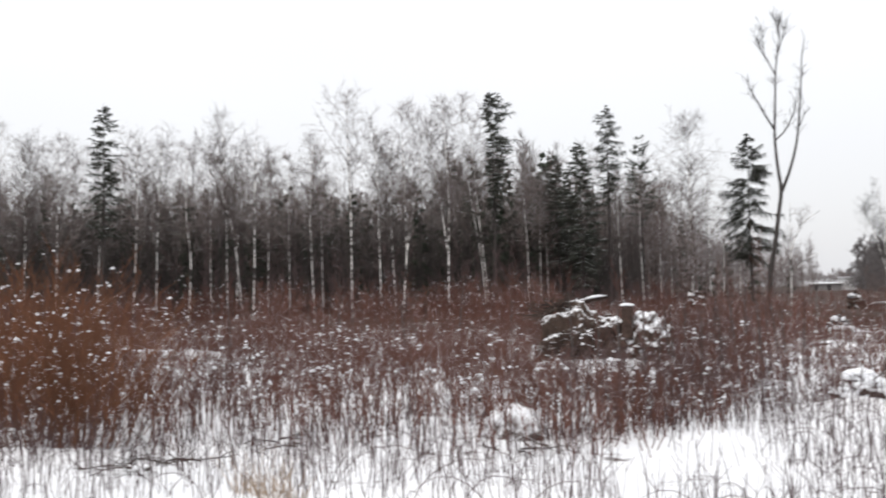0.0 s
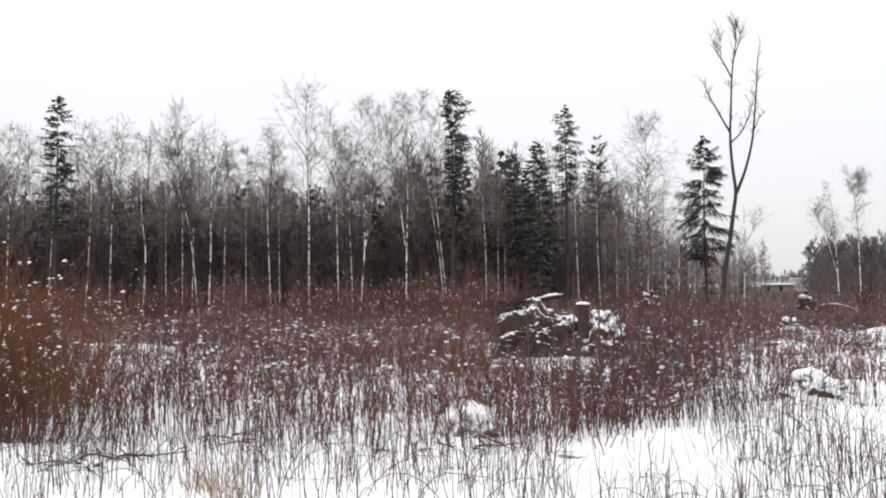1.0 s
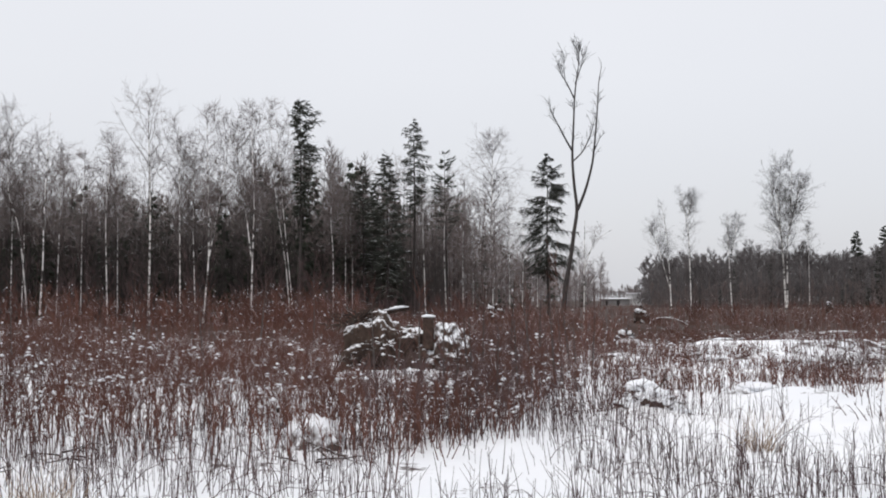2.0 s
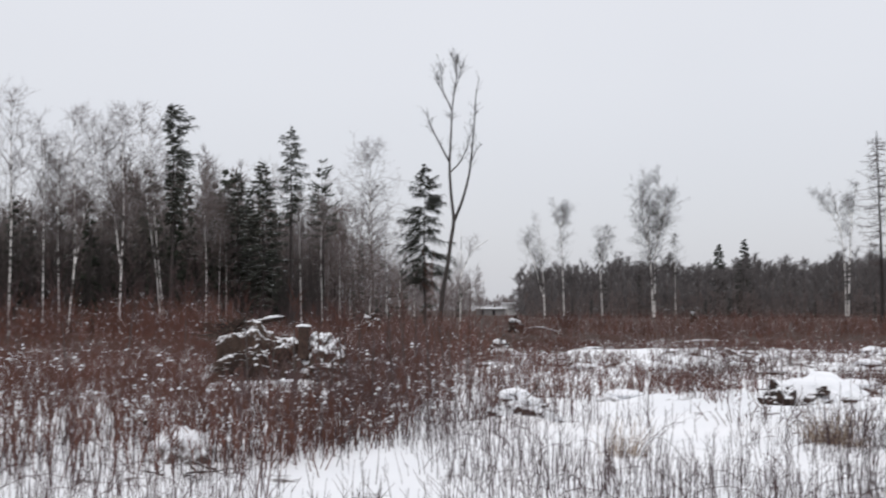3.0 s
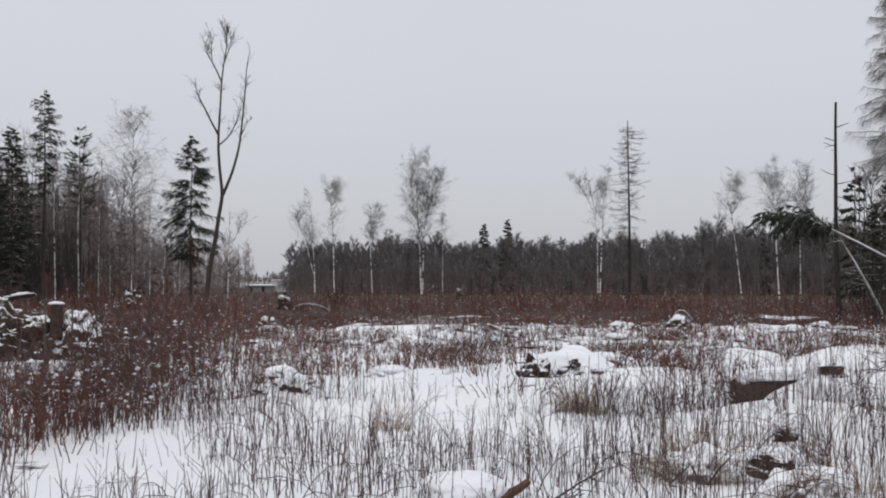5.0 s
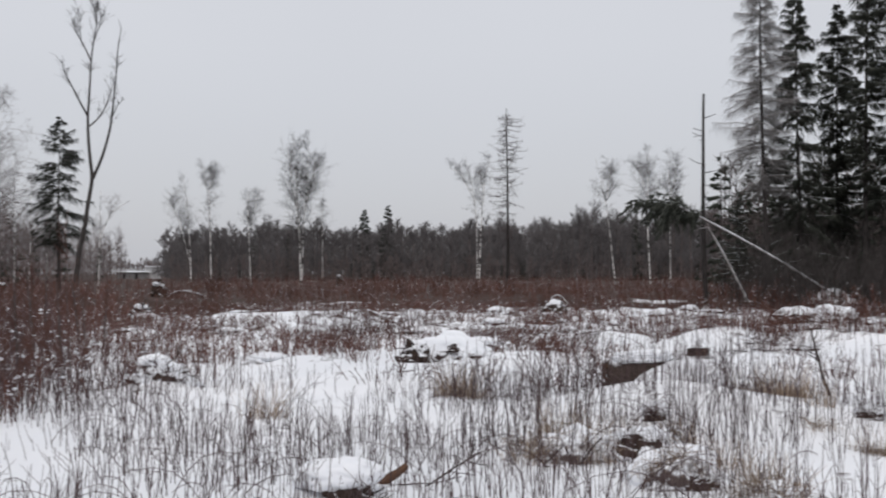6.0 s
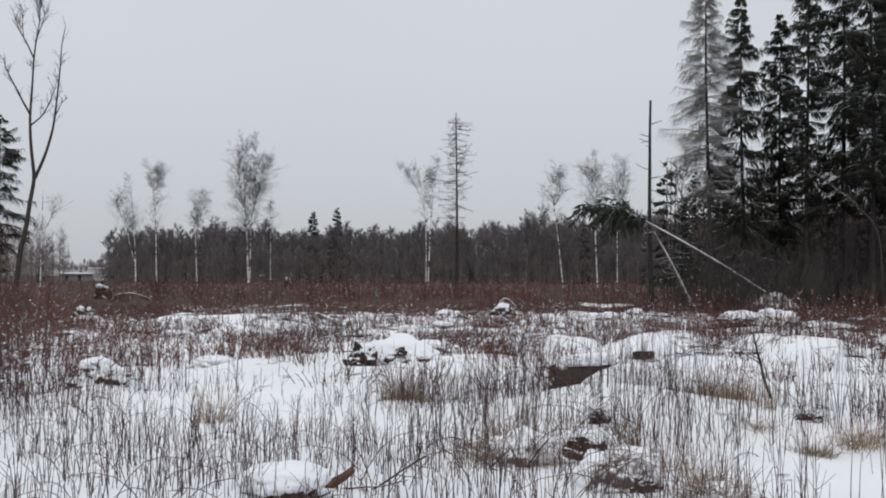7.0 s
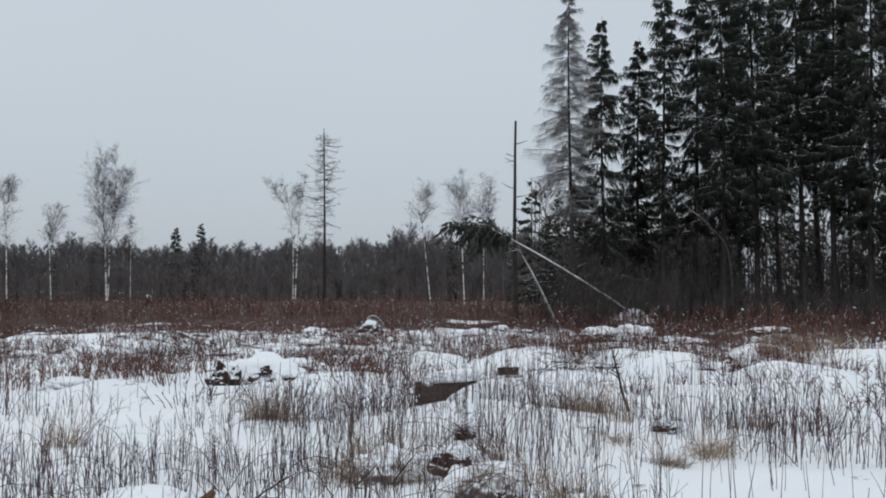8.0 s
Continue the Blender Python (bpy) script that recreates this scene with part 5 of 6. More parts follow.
capped_slash()
snow_mound(47.6, 33.0, (0.75, 0.4, 0.34), 75, "long snow mound at the brush edge")
snow_mound(45.35, 36.5, (0.5, 0.45, 0.62), 78, "high snow-capped stump mound at the brush edge", M_EARTH, 0.6)
snow_mound(2.5, 13.2, (0.32, 0.3, 0.55), 76, "snow-laden tussock among the red brush")
snow_mound(4.0, 11.0, (0.40, 0.34, 0.44), 80, "snow-laden tussock among the red brush", M_FROST, 0.7)
snow_mound(60.35, 45.0, (0.9, 0.7, 0.95), 77, "frosted hump at the foot of the leaning trunk", M_FROST, 0.3)


def snowy_hummocks():
    """Low tussocks and heaps of slash rounded over by the snow."""
    rng = np.random.default_rng(19)
    kinds = []
    for i in range(4):
        t = thing("snowy_hummock", Matrix.Identity(4), "low hummock of slash and grass under a rounded snow cap", "hummock", "snowy hummocks")
        base = part("tussock", lump((0.36, 0.32, 0.26), 300 + i, 0.45, 2.6, 4), M_FROST if i % 2 else M_EARTH, t)
        part("snow_cap", moved(lump((0.28, 0.25, 0.13), 320 + i, 0.4, 2.4, 3), pose(0.03, 0.05, 0.17)), M_SNOW, base)
        kinds.append(t)
    spots = []
    while len(spots) < 84:
        a, d = rng.uniform(13, 79), math.sqrt(rng.uniform(16 ** 2, 38 ** 2))
        if (a > 27 or d > 26) and not (34 < a < 44 and d < 19) and not (a > 44 and d < 20):
            spots.append((a, d, rng.uniform(0.6, 1.4)))
    for k, (a, d, s) in enumerate(spots):
        m = stand(a, d, 0.05, float(rng.uniform(0, 360)), s, s * rng.uniform(0.5, 0.95))
        if k < 4:
            kinds[k].matrix_basis = m
        else:
            copy_thing(kinds[k % 4], m)


snowy_hummocks()


def plank_and_branch():
    x, y = place(34.9, 7.25)
    t = thing("split_plank", pose(x, y, gz1(34.9, 7.35) - 0.09, 20, -34, -28), "split orange-brown piece of wood beside the stump", "plank")
    bm = bmesh.new()
    bmesh.ops.create_cube(bm, size=1)
    bmesh.ops.subdivide_edges(bm, edges=bm.edges[:], cuts=4, use_grid_fill=True)
    for v in bm.verts:
        u = v.co.x + 0.5
        v.co = Vector((u * 0.42 - 0.04, v.co.y * 0.06 * (1 - 0.5 * u), v.co.z * 0.06 * (1 - 0.4 * u))) + 0.012 * noise.noise_vector(v.co * 5)
    part("board", bm, M_PLANK, t)
    for a, d, ln, pitch, turn, r in ((38.3, 7.4, 0.50, -27, -36, 0.011), (60.4, 13.0, 0.85, -108, -60, 0.02), (36.4, 7.3, 0.55, -6, -50, 0.008)):
        x, y = place(a, d)
        b = thing("fallen_branch", pose(x, y, gz1(a, d) - 0.01, 0, pitch, turn), "dark broken branch sticking out of the snow", "branch", "broken branches")
        g = Geo()
        rng = np.random.default_rng(int(a * 10))
        P = grow(rng, np.zeros((1, 3)), np.array([[1.0, 0, 0]]), np.array([ln]), 10, 0.05, 0.06)
        g.tubes(P, taper(1, 10, r, 0.45), 6)
        s2, w2, at, idx = offshoots(rng, P, 5, 0.3, 0.9, 0.5)
        g.tubes(grow(rng, s2, w2, rng.uniform(0.08, 0.25, 5), 4, 0.1, 0.1), taper(5, 4, r * 0.5, 0.4), 4)
        part("wood", g, M_EARTHDARK, b)


plank_and_branch()


def branch_tangle(a, d, seed, reach):
    """Fallen branches that lie half sunk in the snow, with snow along their tops."""
    rng = np.random.default_rng(seed)
    t = thing("branch_tangle", stand(a, d, 0.0, float(rng.uniform(0, 360))), "tangle of dark fallen branches half sunk in snow", "branches", "branch tangles")
    for k in range(6):
        st = rng.normal(0, 0.25 * reach, (1, 3)) * [1, 1, 0] + [0, 0, rng.uniform(0.0, 0.08)]
        P = grow(rng, st, np.append(rng.normal(0, 1, 2), rng.uniform(0.05, 0.35))[None], rng.uniform(0.5, 1.0, 1) * reach, 7, -0.25, 0.18)
        s2, w2, at, idx = offshoots(rng, P, 5, 0.3, 0.95, 0.5)
        g = Geo().tubes(P, taper(1, 7, 0.014, 0.35), 5)
        g.tubes(grow(rng, s2, w2, rng.uniform(0.1, 0.35, 5) * reach, 4, -0.1, 0.15), taper(5, 4, 0.007, 0.4), 4)
        part("branch", g, M_EARTH, t)


for k, (a, d, r) in enumerate([(-15.2, 10.0, 0.8), (-17.5, 9.6, 0.5), (-8.5, 11.5, 0.6), (5.0, 9.6, 0.6), (23.4, 13.6, 0.5), (29.0, 19.0, 0.8), (43.5, 21.0, 0.9), (47.5, 23.0, 0.9), (34.0, 24.0, 1.0), (56.0, 20.0, 0.7)]):
    branch_tangle(a, d, 900 + k, r)


def bent_sapling(a0, a1, d, rise, r, label, flat=1.0):
    """A sapling bowed to the ground under its snow."""
    x0, y0 = place(a0, d)
    x1, y1 = place(a1, d)
    u = np.linspace(0, 1, 14)
    z0, z1 = gz1(a0, d), gz1(a1, d)
    p = np.stack([(x1 - x0) * u, (y1 - y0) * u, (z1 - z0) * u + rise * np.sin(np.pi * u ** 0.75) ** flat], 1)
    t = thing("bent_sapling", pose(x0, y0, z0 - 0.03), label, "sapling", "bowed saplings")
    part("stem", Geo().tubes(p[None], np.linspace(r, r * 0.5, 14)[None], 7), M_SNOWTRUNK, t)
    rng = np.random.default_rng(int(a0 * 10))
    st, wy, at, idx = offshoots(rng, p[None], 14, 0.3, 1.0, 0.6)
    part("twig_spray", Geo().tubes(grow(rng, st, wy, rng.uniform(0.2, 0.7, 14), 4, -0.3, 0.1), taper(14, 4, r * 0.25, 0.4), 3), M_TWIG, t)


bent_sapling(23.2, 25.4, 62.0, 0.55, 0.085, "sapling bowed over under a crust of snow", 0.55)
bent_sapling(44.9, 46.3, 44.0, 0.6, 0.03, "thin sapling bowed over under snow")
bent_sapling(37.6, 39.4, 12.5, 0.3, 0.010, "thin sapling bowed over under snow")
bent_sapling(29.6, 33.2, 9.6, 0.42, 0.008, "thin sapling bowed over under snow")
bent_sapling(35.8, 38.6, 8.6, 0.40, 0.007, "thin sapling bowed over under snow")


# ---- dry grass tussocks ----
def tussock(seed, blades, h, spread):
    rng = np.random.default_rng(seed)
    g = Geo()
    az = rng.uniform(0, 2 * np.pi, blades)
    rr = np.sqrt(rng.uniform(0, 1, blades)) * spread
    st = np.stack([np.cos(az) * rr, np.sin(az) * rr, np.full(blades, -0.04)], 1)
    way = np.stack([np.cos(az) * 0.22, np.sin(az) * 0.22, np.ones(blades)], 1) + rng.normal(0, 0.16, (blades, 3))
    P = grow(rng, st, way, rng.uniform(0.35, 1.2, blades) * h, 4, -0.5, 0.12)
    g.tubes(P, taper(blades, 4, 0.0034, 0.4), 3)
    return g


tus = [tagged(new("grass_tussock", tussock(40 + i, 80, 0.40, 0.22).mesh("grass_tussock", M_STRAW)), "tussock of dry straw-coloured grass in the snow", "grass", "grass tussocks") for i in range(3)]
TUSSOCKS = [(40.3, 12.3, 1.2), (39.6, 12.0, 0.9), (45.6, 9.6, 1.0), (46.6, 9.2, 0.9), (56.9, 7.8, 0.9), (57.8, 7.5, 0.9), (55.3, 8.4, 0.6), (57.3, 13.4, 1.0), (56.2, 12.8, 1.0),
            (58.5, 12.4, 0.9), (59.8, 11.2, 0.9), (62.6, 9.9, 0.7), (65.0, 10.3, 0.8), (70.5, 23.5, 1.5), (69.5, 24.0, 1.4), (68.0, 24.0, 1.3), (52.6, 9.3, 0.8), (49.4, 9.4, 0.8), (29.0, 11.0, 0.9), (-10.5, 8.2, 1.0), (-9.4, 7.6, 0.9),
            (71.8, 24.5, 1.3), (67.5, 12.5, 0.8)]
for k, (a, d, s) in enumerate(TUSSOCKS):
    m = stand(a, d, 0, 70 * k, s)
    if k < 3:
        tus[k].matrix_basis = m
    else:
        copy_thing(tus[k % 3], m)
thatch = []
for i in range(2):
    rng = np.random.default_rng(70 + i)
    az, rr = rng.uniform(0, 2 * np.pi, 130), rng.uniform(0, 1, 130) * 0.34
    st = np.stack([np.cos(az) * rr, np.sin(az) * rr * 0.7, np.full(130, -0.03)], 1)
    way = np.stack([np.cos(az) * 0.4 + 0.35, np.sin(az) * 0.4, np.ones(130)], 1) + rng.normal(0, 0.35, (130, 3))
    P = grow(rng, st, way, rng.uniform(0.10, 0.34, 130), 4, -1.7, 0.22)
    thatch.append(tagged(new("matted_tussock", Geo().tubes(P, taper(130, 4, 0.0042, 0.4), 3).mesh("matted_tussock", M_THATCH)), "matted tussock of grey-brown dead grass", "grass", "matted tussocks"))
for k, (a, d, s) in enumerate([(44.6, 8.7, 1.0), (46.0, 8.9, 1.1), (45.3, 9.2, 1.0), (57.6, 7.6, 0.8), (62.6, 9.9, 0.7), (65.0, 10.3, 0.8), (59.8, 10.4, 0.7),
                               (57.4, 13.2, 1.0), (58.4, 12.9, 1.0), (40.2, 12.0, 0.9), (70.8, 23.0, 1.5), (68.4, 23.4, 1.4)]):
    m = stand(a, d, 0, 70 * k, s)
    if k < 2:
        thatch[k].matrix_basis = m
    else:
        copy_thing(thatch[k % 2], m)


def undercut_tussock(a, d, w, h, seed, dark, label):
    """A tussock whose snowy top overhangs a dark hollow curtained with dead grass."""
    rng = np.random.default_rng(seed)
    t = thing("undercut_tussock", stand(a, d, 0.05, -a + float(rng.uniform(-25, 25))), label, "tussock", "undercut tussocks")
    part("earth", moved(lump((w, w * 0.5, h * 0.95), seed, 0.4, 2.2, 5, -0.4), pose(0, -0.05, 0.0, 10, -9, 0)), M_EARTHDARK if dark else M_FROST, t)
    part("snow_cap", moved(lump((w * 1.35, w * 1.2, h * 0.95), seed + 1, 0.3, 1.8, 5, -0.6), pose(w * 0.2, w * 0.85, 0.05)), M_SNOW, t, "lip of snow")
    m = int((110 if dark else 190) * w / 0.3)
    clump = rng.uniform(-0.9, 0.9, 5)
    x = (clump[rng.integers(0, 5, m)] + rng.normal(0, 0.22, m)) * w
    st = np.stack([x, rng.uniform(-0.2, 0.35, m) * w, h * (0.55 + 0.45 * np.cos(np.clip(x / w, -1, 1) * 1.4)) * rng.uniform(0.5, 1.0, m)], 1)
    way = np.stack([x * 0.8 + rng.normal(0, 0.5, m), -0.5 + rng.normal(0, 0.4, m), rng.uniform(-0.2, 1.3, m)], 1)
    part("grass_curtain", Geo().tubes(grow(rng, st, way, rng.uniform(0.10, 0.36, m), 5, -1.9, 0.2), taper(m, 5, 0.0036, 0.4), 3), M_THATCH if not dark else M_STALK, t, "hanging dead grass")


undercut_tussock(46.6, 8.7, 0.30, 0.22, 91, False, "low tussock with grey dead grass under a lip of snow")
undercut_tussock(51.2, 10.2, 0.11, 0.14, 97, True, "dark hollow under the snowy lip of a tussock")
undercut_tussock(50.5, 8.9, 0.27, 0.24, 92, True, "dark hollow under the snowy lip of a tussock")


def twig_frame():
    """Broken twigs that lean together over a small hollow."""
    t = thing("broken_twigs", stand(46.6, 8.5, 0.02, -46.6), "broken dark twigs leaning together over a hollow", "branches")
    for x0, z0, x1, z1 in ((-0.22, 0.05, -0.04, 0.20), (-0.04, 0.20, 0.04, 0.0), (-0.22, 0.04, 0.12, -0.02), (0.10, 0.06, 0.26, 0.28), (0.10, 0.06, 0.12, -0.03)):
        u = np.linspace(0, 1, 6)[:, None]
        p = np.array([[x0, -0.12, z0]]) * (1 - u) + np.array([[x1, -0.10, z1]]) * u
        p[:, 2] += 0.012 * np.sin(u[:, 0] * 3 + x0 * 9)
        part("twig", Geo().tubes(p[None], taper(1, 6, 0.009, 0.6), 5), M_EARTHDARK, t)


twig_frame()
undercut_tussock(51.9, 9.4, 0.17, 0.18, 96, False, "low tussock with grey dead grass under a lip of snow")
undercut_tussock(53.7, 7.75, 0.14, 0.16, 98, True, "dark hollow under the snowy lip of a tussock")
undercut_tussock(52.7, 7.8, 0.27, 0.26, 93, False, "low tussock with grey dead grass under a lip of snow")
undercut_tussock(57.4, 7.4, 0.16, 0.12, 94, False, "low tussock with grey dead grass under a lip of snow")
undercut_tussock(62.4, 11.0, 0.15, 0.10, 95, True, "dark hollow under the snowy lip of a tussock")


# ---- brush, stalks and lying snow on them ----
def scatter(rng, count, a0, a1, d0, d1, keep):
    """Even spread of points over a sector, thinned by keep(x, y)."""
    a, d = np.radians(rng.uniform(a0, a1, count)), np.sqrt(rng.uniform(d0 * d0, d1 * d1, count))
    x, y = np.sin(a) * d, np.cos(a) * d
    ok = rng.uniform(0, 1, count) < keep(x, y)
    return x[ok], y[ok]


def stems_at(rng, x, y, h, r, n=4, tilt=0.12, bend=0.0, jit=0.05):
    st = np.stack([x, y, gz(x, y) - 0.03], 1)
    way = np.stack([rng.normal(0, tilt, len(x)), rng.normal(0, tilt, len(x)), np.ones(len(x))], 1)
    return grow(rng, st, way, h, n, bend, jit)


def build_stalks():
    """Thin dry stalks that stand singly in the open snow."""
    rng = np.random.default_rng(61)
    def keep(x, y):
        a, d = np.degrees(np.arctan2(x, y)), np.hypot(x, y)
        k = np.clip(0.55 + 0.95 * value_noise(x, y, 2.1, 31) + 0.45 * value_noise(x, y, 0.7, 32), 0.03, 1)
        k = np.where((a + 5 * value_noise(x, y, 0.9, 35) > 59.5) & (d + 1.2 * value_noise(x, y, 1.1, 36) < 10.3), 0.05, np.where((a > 44) & (d < 9.5), np.maximum(k, 0.55), k))
        k = np.where((d < 7.2) & (a < 25), k * 0.5, k) * np.where(d < 12, np.interp(a, [-5, 12], [0.6, 1]), 1)
        s = np.where(d > 14, np.where(a > 44, 0.55, 0.30) + np.where(a > 44, 0.6, 0.9) * scrub_cover(x, y), 1.0)
        return k * s * np.clip(1.2 - d / 32, 0.25, 1)
    g = Geo()
    for count, d0, d1, n in ((20500, 5.0, 15.0, 5), (27000, 15.0, 36.0, 3)):
        x, y = scatter(rng, count, -31, 81, d0, d1, keep)
        h = (0.18 + 0.46 * rng.uniform(0, 1, len(x)) ** 1.4) * (1 + 0.3 * value_noise(x, y, 3.0, 33))
        P = stems_at(rng, x, y, h, 0, n, 0.095, 0.0, 0.055)
        arch = rng.uniform(0, 1, len(x)) < (0.07 if n == 5 else 0.02)
        g.tubes(P[~arch], taper((~arch).sum(), n, rng.uniform(0.0026, 0.0052, (~arch).sum()) * (1 if n == 5 else 1.35), 0.45), 3)
        Q = grow(rng, P[arch, 0], np.stack([rng.normal(0, 0.6, arch.sum()), rng.normal(0, 0.3, arch.sum()), np.ones(arch.sum())], 1), h[arch] * 1.9, 7, -2.1, 0.05)
        g.tubes(Q, taper(len(Q), 7, 0.0045, 0.4), 3)
        if n == 5:
            st, wy, at, idx = offshoots(rng, P[::4], 2, 0.4, 0.95, 0.45)
            S = grow(rng, st, wy, rng.uniform(0.06, 0.22, len(at)), 3, 0.2, 0.1)
            g.tubes(S, taper(len(S), 3, 0.0026, 0.5), 3)
    tagged(new("dry_stalks", g.mesh("dry_stalks", M_STALK)), "thin dry brown stalks standing in the snow", "stalks", kind="stuff")


build_stalks()


def build_brush(name, seed, count, a0, a1, d0, d1, hs, r, side, label, thin=1.0, n=4, material=None):
    rng = np.random.default_rng(seed)
    x, y = scatter(rng, count, a0, a1, d0, d1, lambda x, y: brush_cover(x, y) * thin * np.clip(0.62 + 0.8 * value_noise(x, y, 2.3, 41) + 0.5 * value_noise(x, y, 0.8, 42), 0.06, 1))
    h = rng.uniform(*hs, len(x)) * (1 + 0.45 * value_noise(x, y, 4.5, seed + 1)) * np.where((np.degrees(np.arctan2(x, y)) > 21) & (np.degrees(np.arctan2(x, y)) < 56), np.interp(np.hypot(x, y), [24, 42, 58, 80], [0.55, 0.68, 1.1, 1.2]), 1) * np.where((np.abs(np.degrees(np.arctan2(x, y)) - 9.4) < 4.4) & (np.hypot(x, y) > 12.5) & (np.hypot(x, y) < 23), np.interp(np.hypot(x, y), [13, 18], [0.75, 0.5]), 1) * np.where((np.degrees(np.arctan2(x, y)) < 7) & (np.hypot(x, y) > 25), np.interp(np.hypot(x, y), [25, 45], [1.25, 1.9]), 1)
    P = stems_at(rng, x, y, h, 0, n, 0.16, 0.0, 0.06)
    g = Geo().tubes(P, taper(len(P), n, r * rng.uniform(0.7, 1.3, len(P)), 0.4), 3)
    st, wy, at, idx = offshoots(rng, P, side, 0.42, 1.0, 0.5)
    S = grow(rng, st, wy + np.array([0, 0, 0.25]), h[idx] * rng.uniform(0.15, 0.4, len(at)), 2, 0.15, 0.08)
    g.cones(S, r * 0.85)
    tagged(new(name, g.mesh(name, material or M_BRUSH)), label, "brush", kind="stuff")
    return S


build_brush("brush_tufts", 212, 13000, 24, 70, 17, 32, (0.22, 0.55), 0.0085, 5, "low reddish-brown tufts before the brush", 0.7, 3)
near_tips = build_brush("red_brush", 201, 24000, -32, 30, 8.5, 30, (0.34, 0.80), 0.0072, 9, "reddish-brown willow brush with snow caught in it", 0.74, 3)
edge_tips = build_brush("red_brush_edge", 209, 5200, -30, 21, 8.3, 16, (0.40, 0.84), 0.0070, 7, "reddish-brown willow stems at the edge of the brush", 0.75, 4)
build_brush("brown_brush", 210, 3000, 7, 24, 9.5, 22, (0.5, 1.15), 0.0062, 6, "dark brown bare stems among the red brush", 0.32, 4, M_STALK)
mid_tips = build_brush("red_brush_behind", 202, 25000, -34, 82, 26, 72, (0.35, 1.05), 0.0105, 6, "dense reddish-brown brush before the wood", 0.8, 3)


def build_scrub():
    """Low clumps of scrub and dead ferns that stick out of the open snow."""
    rng = np.random.default_rng(206)
    cx, cy = scatter(rng, 3300, 12, 82, 12.5, 46, lambda x, y: 0.10 + 0.32 * scrub_cover(x, y) + np.interp(np.hypot(x, y), [20, 27], [0, 0.30]))
    n = np.where(np.hypot(cx, cy) > 24, rng.integers(5, 13, len(cx)), rng.integers(10, 28, len(cx)))
    spread = rng.uniform(0.12, 0.42, len(cx))
    ci = np.repeat(np.arange(len(cx)), n)
    off = rng.normal(0, 1, (len(ci), 2)) * spread[ci][:, None]
    x, y = cx[ci] + off[:, 0], cy[ci] + off[:, 1]
    st = np.stack([x, y, gz(x, y) - 0.03], 1)
    way = np.stack([off[:, 0] * 1.2 + rng.normal(0, 0.25, len(x)), off[:, 1] * 1.2 + rng.normal(0, 0.25, len(x)), np.ones(len(x))], 1)
    h = rng.uniform(0.12, 0.46, len(x)) * rng.uniform(0.7, 1.3, len(cx))[ci]
    P = grow(rng, st, way, h, 3, -0.2, 0.1)
    g = Geo().tubes(P, taper(len(P), 3, 0.0075, 0.5), 3)
    s2, w2, at, idx = offshoots(rng, P, 3, 0.3, 1.0, 0.55)
    S = grow(rng, s2, w2, h[idx] * rng.uniform(0.2, 0.5, len(at)), 2, 0, 0.1)
    g.cones(S, 0.007)
    tagged(new("low_scrub", g.mesh("low_scrub", M_BRUSH)), "low brown scrub in clumps over the snow", "scrub", kind="stuff")
    return S


scrub_tips = build_scrub()


def build_understorey():
    """Slender upright poles and saplings that fill the wood between the birches."""
    rng = np.random.default_rng(211)
    x, y = scatter(rng, 5200, -31, 11.5, 74, 104, lambda x, y: np.clip(0.8 + 0.5 * value_noise(x, y, 7.0, 61), 0.1, 1))
    h = rng.uniform(3.0, 8.5, len(x)) * (1 + 0.25 * value_noise(x, y, 9.0, 62))
    P = stems_at(rng, x, y, h, 0, 4, 0.04, 0.0, 0.02)
    g = Geo().tubes(P, taper(len(P), 4, rng.uniform(0.025, 0.055, len(P)), 0.3), 3)
    st, wy, at, idx = offshoots(rng, P, 8, 0.25, 1.0, 0.4)
    g.cones(grow(rng, st, wy + np.array([0, 0, 0.5]), h[idx] * rng.uniform(0.08, 0.22, len(at)), 2, 0.1, 0.08), 0.022)
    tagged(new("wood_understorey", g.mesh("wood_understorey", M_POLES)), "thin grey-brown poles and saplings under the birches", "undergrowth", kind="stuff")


build_understorey()
build_brush("far_brush", 203, 8000, 10, 72, 70, 185, (0.35, 0.85), 0.024, 3, "far band of reddish-brown brush", 0.6, 3)
build_brush("tall_brush", 204, 1900, -34, 14, 44, 70, (1.0, 2.2), 0.010, 7, "taller brown saplings before the wood", 0.45, 3, M_STALK)
build_brush("stand_brush", 205, 5200, 55, 82, 36, 54, (0.9, 2.5), 0.010, 7, "dark saplings before the spruce stand", 0.55, 3, M_POLES)


def clots(p, rng, size):
    """Small lumps of snow round the points p."""
    v0 = np.array([[1, 0, 0], [0, 1, 0], [-1, 0, 0], [0, -1, 0], [0, 0, 1], [0, 0, -0.6]], float)
    f0 = np.array([[0, 1, 4], [1, 2, 4], [2, 3, 4], [3, 0, 4], [1, 0, 5], [2, 1, 5], [3, 2, 5], [0, 3, 5]])
    p = np.concatenate([p, p + rng.normal(0, size * 1.1, p.shape)])
    m, k = len(p), len(v0)
    r = rng.uniform(0.45, 1.0, m) ** 2 * size
    v = p[:, None] + v0[None] * (r[:, None] * np.stack([np.ones(m), np.ones(m), rng.uniform(0.35, 0.8, m)], 1))[:, None] * rng.uniform(0.5, 1.35, (m, k, 1))
    return Geo().add(v.reshape(-1, 3), None, (np.arange(m)[:, None, None] * k + f0[None]).reshape(-1, 3))


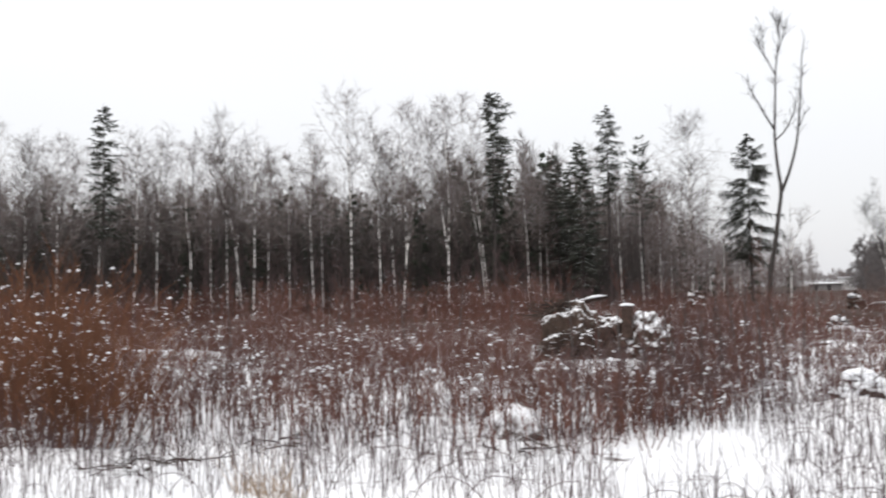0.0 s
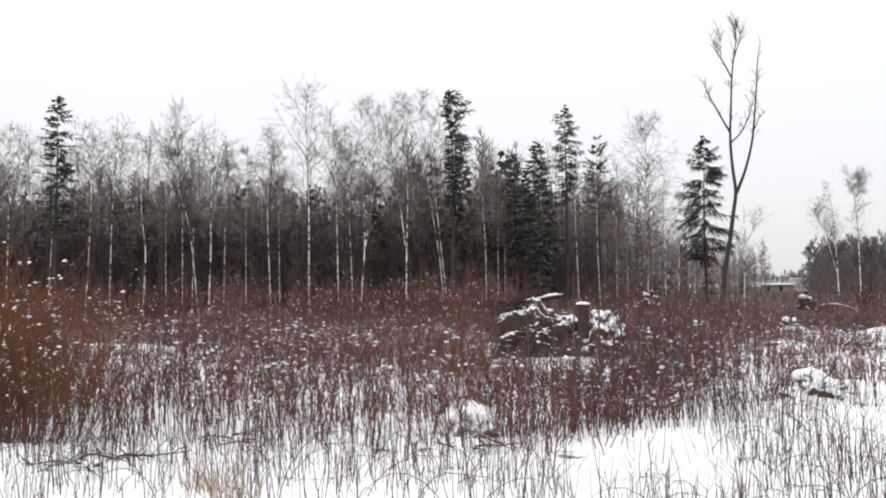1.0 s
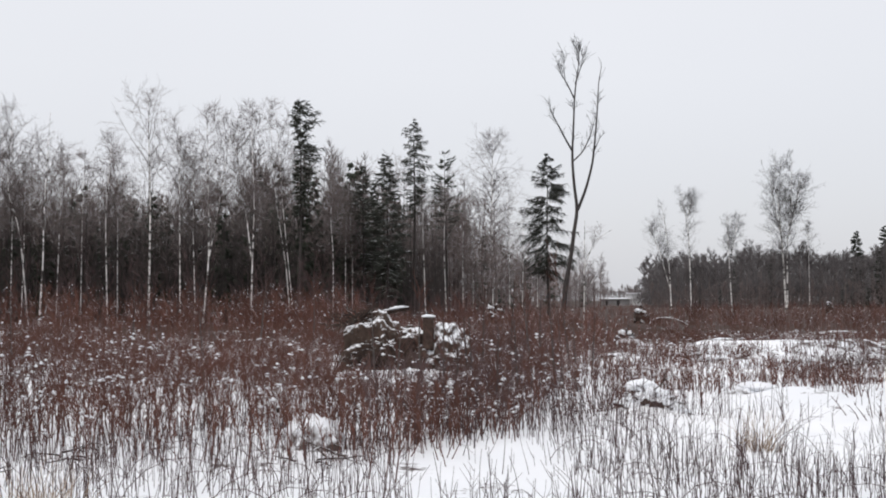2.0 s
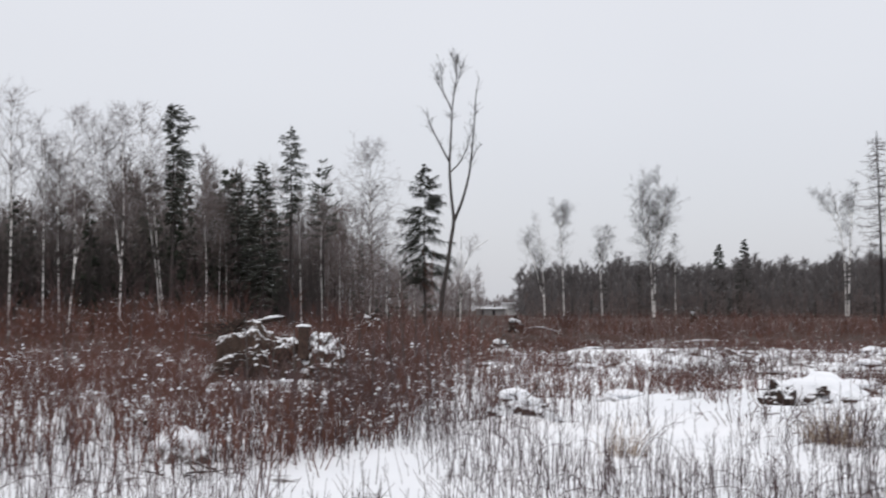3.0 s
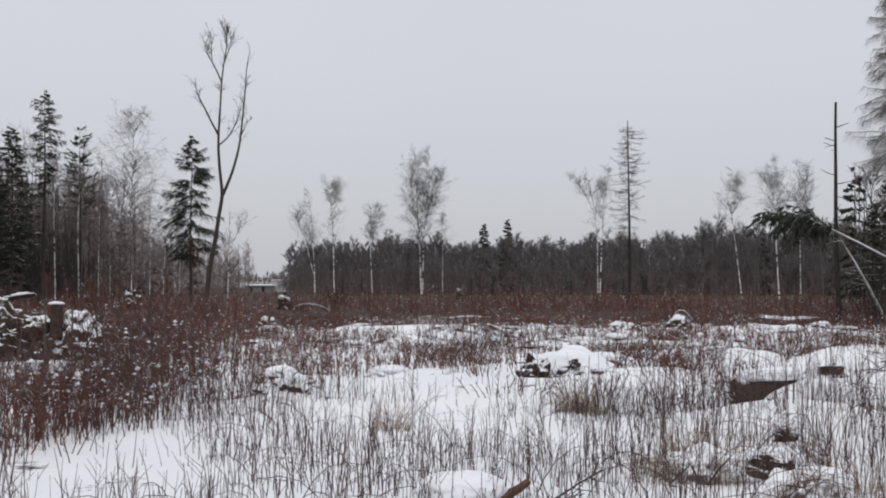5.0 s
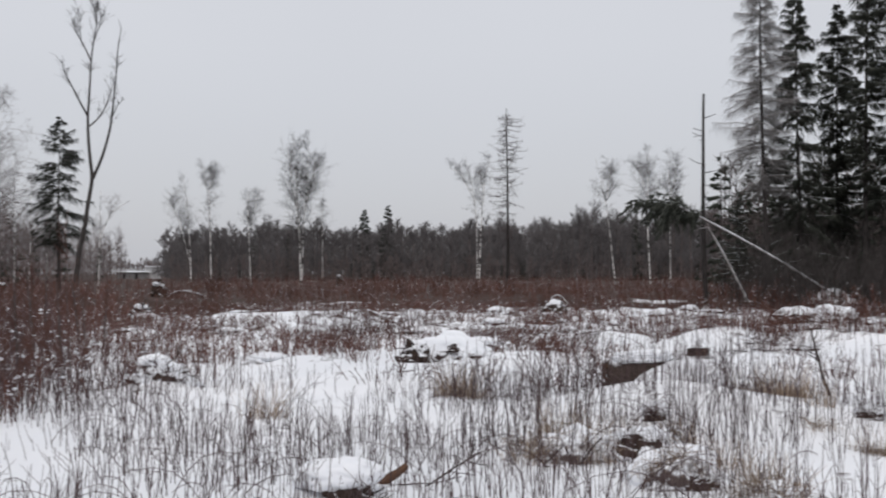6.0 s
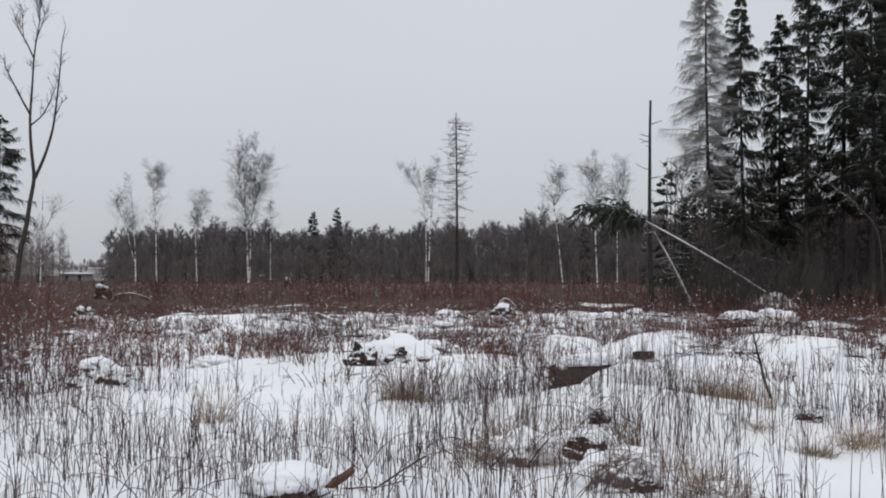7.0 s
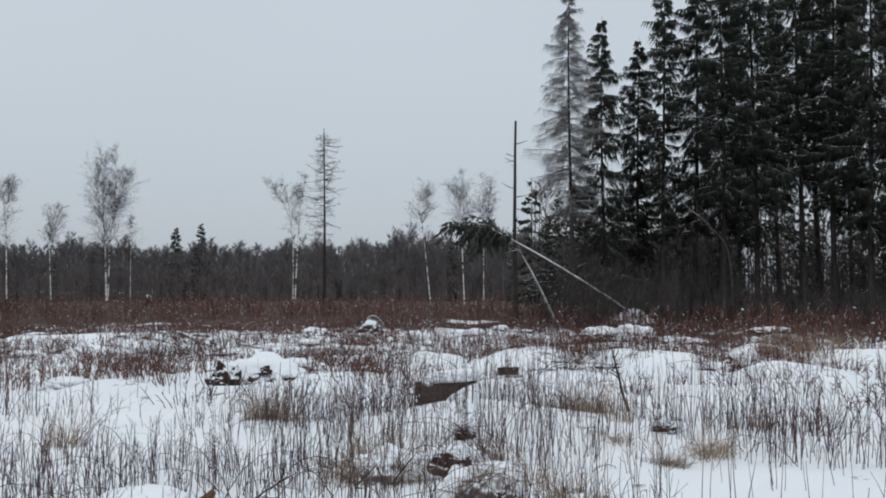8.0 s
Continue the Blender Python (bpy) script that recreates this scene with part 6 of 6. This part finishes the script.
def willow_bush(m4, stems, material, label):
    """The thick red bush that stands before the rest."""
    rng = np.random.default_rng(88)
    m = stems
    st = rng.normal(0, 0.48, (m, 3)) * [1, 1, 0]
    way = np.concatenate([st[:, :2] * 0.55 + rng.normal(0, 0.12, (m, 2)), np.ones((m, 1))], 1)
    h = rng.uniform(1.0, 1.95, m)
    P = grow(rng, st, way, h, 6, 0.1, 0.07)
    g = Geo().tubes(P, taper(m, 6, 0.008, 0.35), 4)
    s2, w2, at, idx = offshoots(rng, P, 10, 0.25, 1.0, 0.45)
    S = grow(rng, s2, w2 + [0, 0, 0.2], rng.uniform(0.15, 0.5, len(at)), 3, 0.1, 0.1)
    t = thing("willow_bush", m4, label, "bush", "willow bushes")
    part("stem_clump", g, material, t)
    part("twig_spray", Geo().tubes(S, taper(len(S), 3, 0.0048, 0.4), 3), material, t)
    tagged(part("clinging_snow", clots(S[::9, -1], rng, 0.036), M_SNOW, t), kind="stuff")
    return t


bush = willow_bush(stand(-20.3, 12.6, 0.03), 60, M_RUSSET, "thick russet willow bush standing in the snow")
for k, (a, d, s) in enumerate([(-23.5, 14.5, 1.2), (-20.8, 17.0, 1.1), (-21.6, 12.0, 0.8), (-22.0, 20.0, 1.35)]):
    copy_thing(bush, stand(a, d, 0.03, 67 * k, s))
bush = willow_bush(stand(-24.0, 30.0, 0.03), 40, M_BRUSH, "red-brown willow bush rising from the brush")
for k, (a, d, s) in enumerate([(-20.5, 34.0, 1.0), (-16.8, 38.0, 1.0), (-13.5, 44.0, 1.1), (-9.0, 50.0, 1.1), (2.0, 36.0, 1.1), (3.8, 33.0, 1.05), (0.2, 42.0, 1.15),
                               (-3.5, 46.0, 1.1), (12.0, 40.0, 1.0)] + [(23.5 + 2.15 * i, 52.0 + 9 * ((i * 7) % 5) / 4 - 2, 0.55 + 0.06 * ((i * 3) % 4)) for i in range(17)]):
    copy_thing(bush, stand(a, d, 0.03, 67 * k, s))


def sapling(a, d, h, label, seed):
    t = thing("sapling", stand(a, d, 0.05), label, "sapling", "saplings in the brush")
    rng = np.random.default_rng(seed)
    P = grow(rng, np.zeros((1, 3)), np.array([[rng.normal(0, 0.04), 0.02, 1.0]]), np.array([h]), 10, 0, 0.02)
    g = Geo().tubes(P, taper(1, 10, 0.022, 0.25), 6)
    s2, w2, at, idx = offshoots(rng, P, 22, 0.3, 1.0, 0.5)
    S = grow(rng, s2, w2 + [0, 0, 0.3], rng.uniform(0.2, 0.55, len(at)), 4, 0.2, 0.1)
    part("stem", g, M_GREYBARK, t)
    part("twig_spray", Geo().tubes(S, taper(len(S), 4, 0.007, 0.4), 3), M_BRUSH, t)


for k, (a, d, h) in enumerate([(18.75, 22.2, 2.75), (10.2, 19.0, 1.9), (7.5, 21.0, 1.8), (1.0, 24.0, 2.1), (13.8, 20.0, 1.9), (15.4, 22.0, 2.0), (-6.0, 26.0, 2.2), (4.0, 28.0, 2.3), (-12.0, 24.0, 2.0), (11.6, 15.0, 1.35), (12.9, 16.0, 1.5), (16.6, 17.0, 1.6), (17.2, 19.5, 1.8), (8.8, 14.0, 1.2), (-2.0, 17.0, 1.4), (14.6, 14.5, 1.2), (15.8, 15.5, 1.3), (17.9, 16.5, 1.4), (18.4, 18.0, 1.5), (19.2, 17.5, 1.3), (13.2, 18.0, 1.6), (16.2, 20.0, 1.7), (20.0, 20.5, 1.5), (12.2, 13.0, 1.1)]):
    sapling(a, d, h, "slender dark sapling rising from the red brush", 400 + k)


def snow_in_brush(name, tips, seed, share, size, far):
    """Small clots of snow caught on the twigs of the brush."""
    rng = np.random.default_rng(seed)
    p = tips[rng.uniform(0, 1, len(tips)) < share][:, 1 if far else -1]
    p = p[value_noise(p[:, 0], p[:, 1], 2.4, 51) > -0.25]
    tagged(new(name, clots(p, rng, size).mesh(name, M_SNOW)), "clots of snow caught on the brush twigs", "snow", kind="stuff")


snow_in_brush("snow_on_brush", near_tips, 301, 0.030, 0.045, True)
snow_in_brush("snow_on_brush_edge", edge_tips, 304, 0.09, 0.042, True)
snow_in_brush("snow_on_scrub", scrub_tips, 303, 0.07, 0.042, True)
snow_in_brush("snow_on_far_brush", mid_tips, 302, 0.035, 0.040, False)
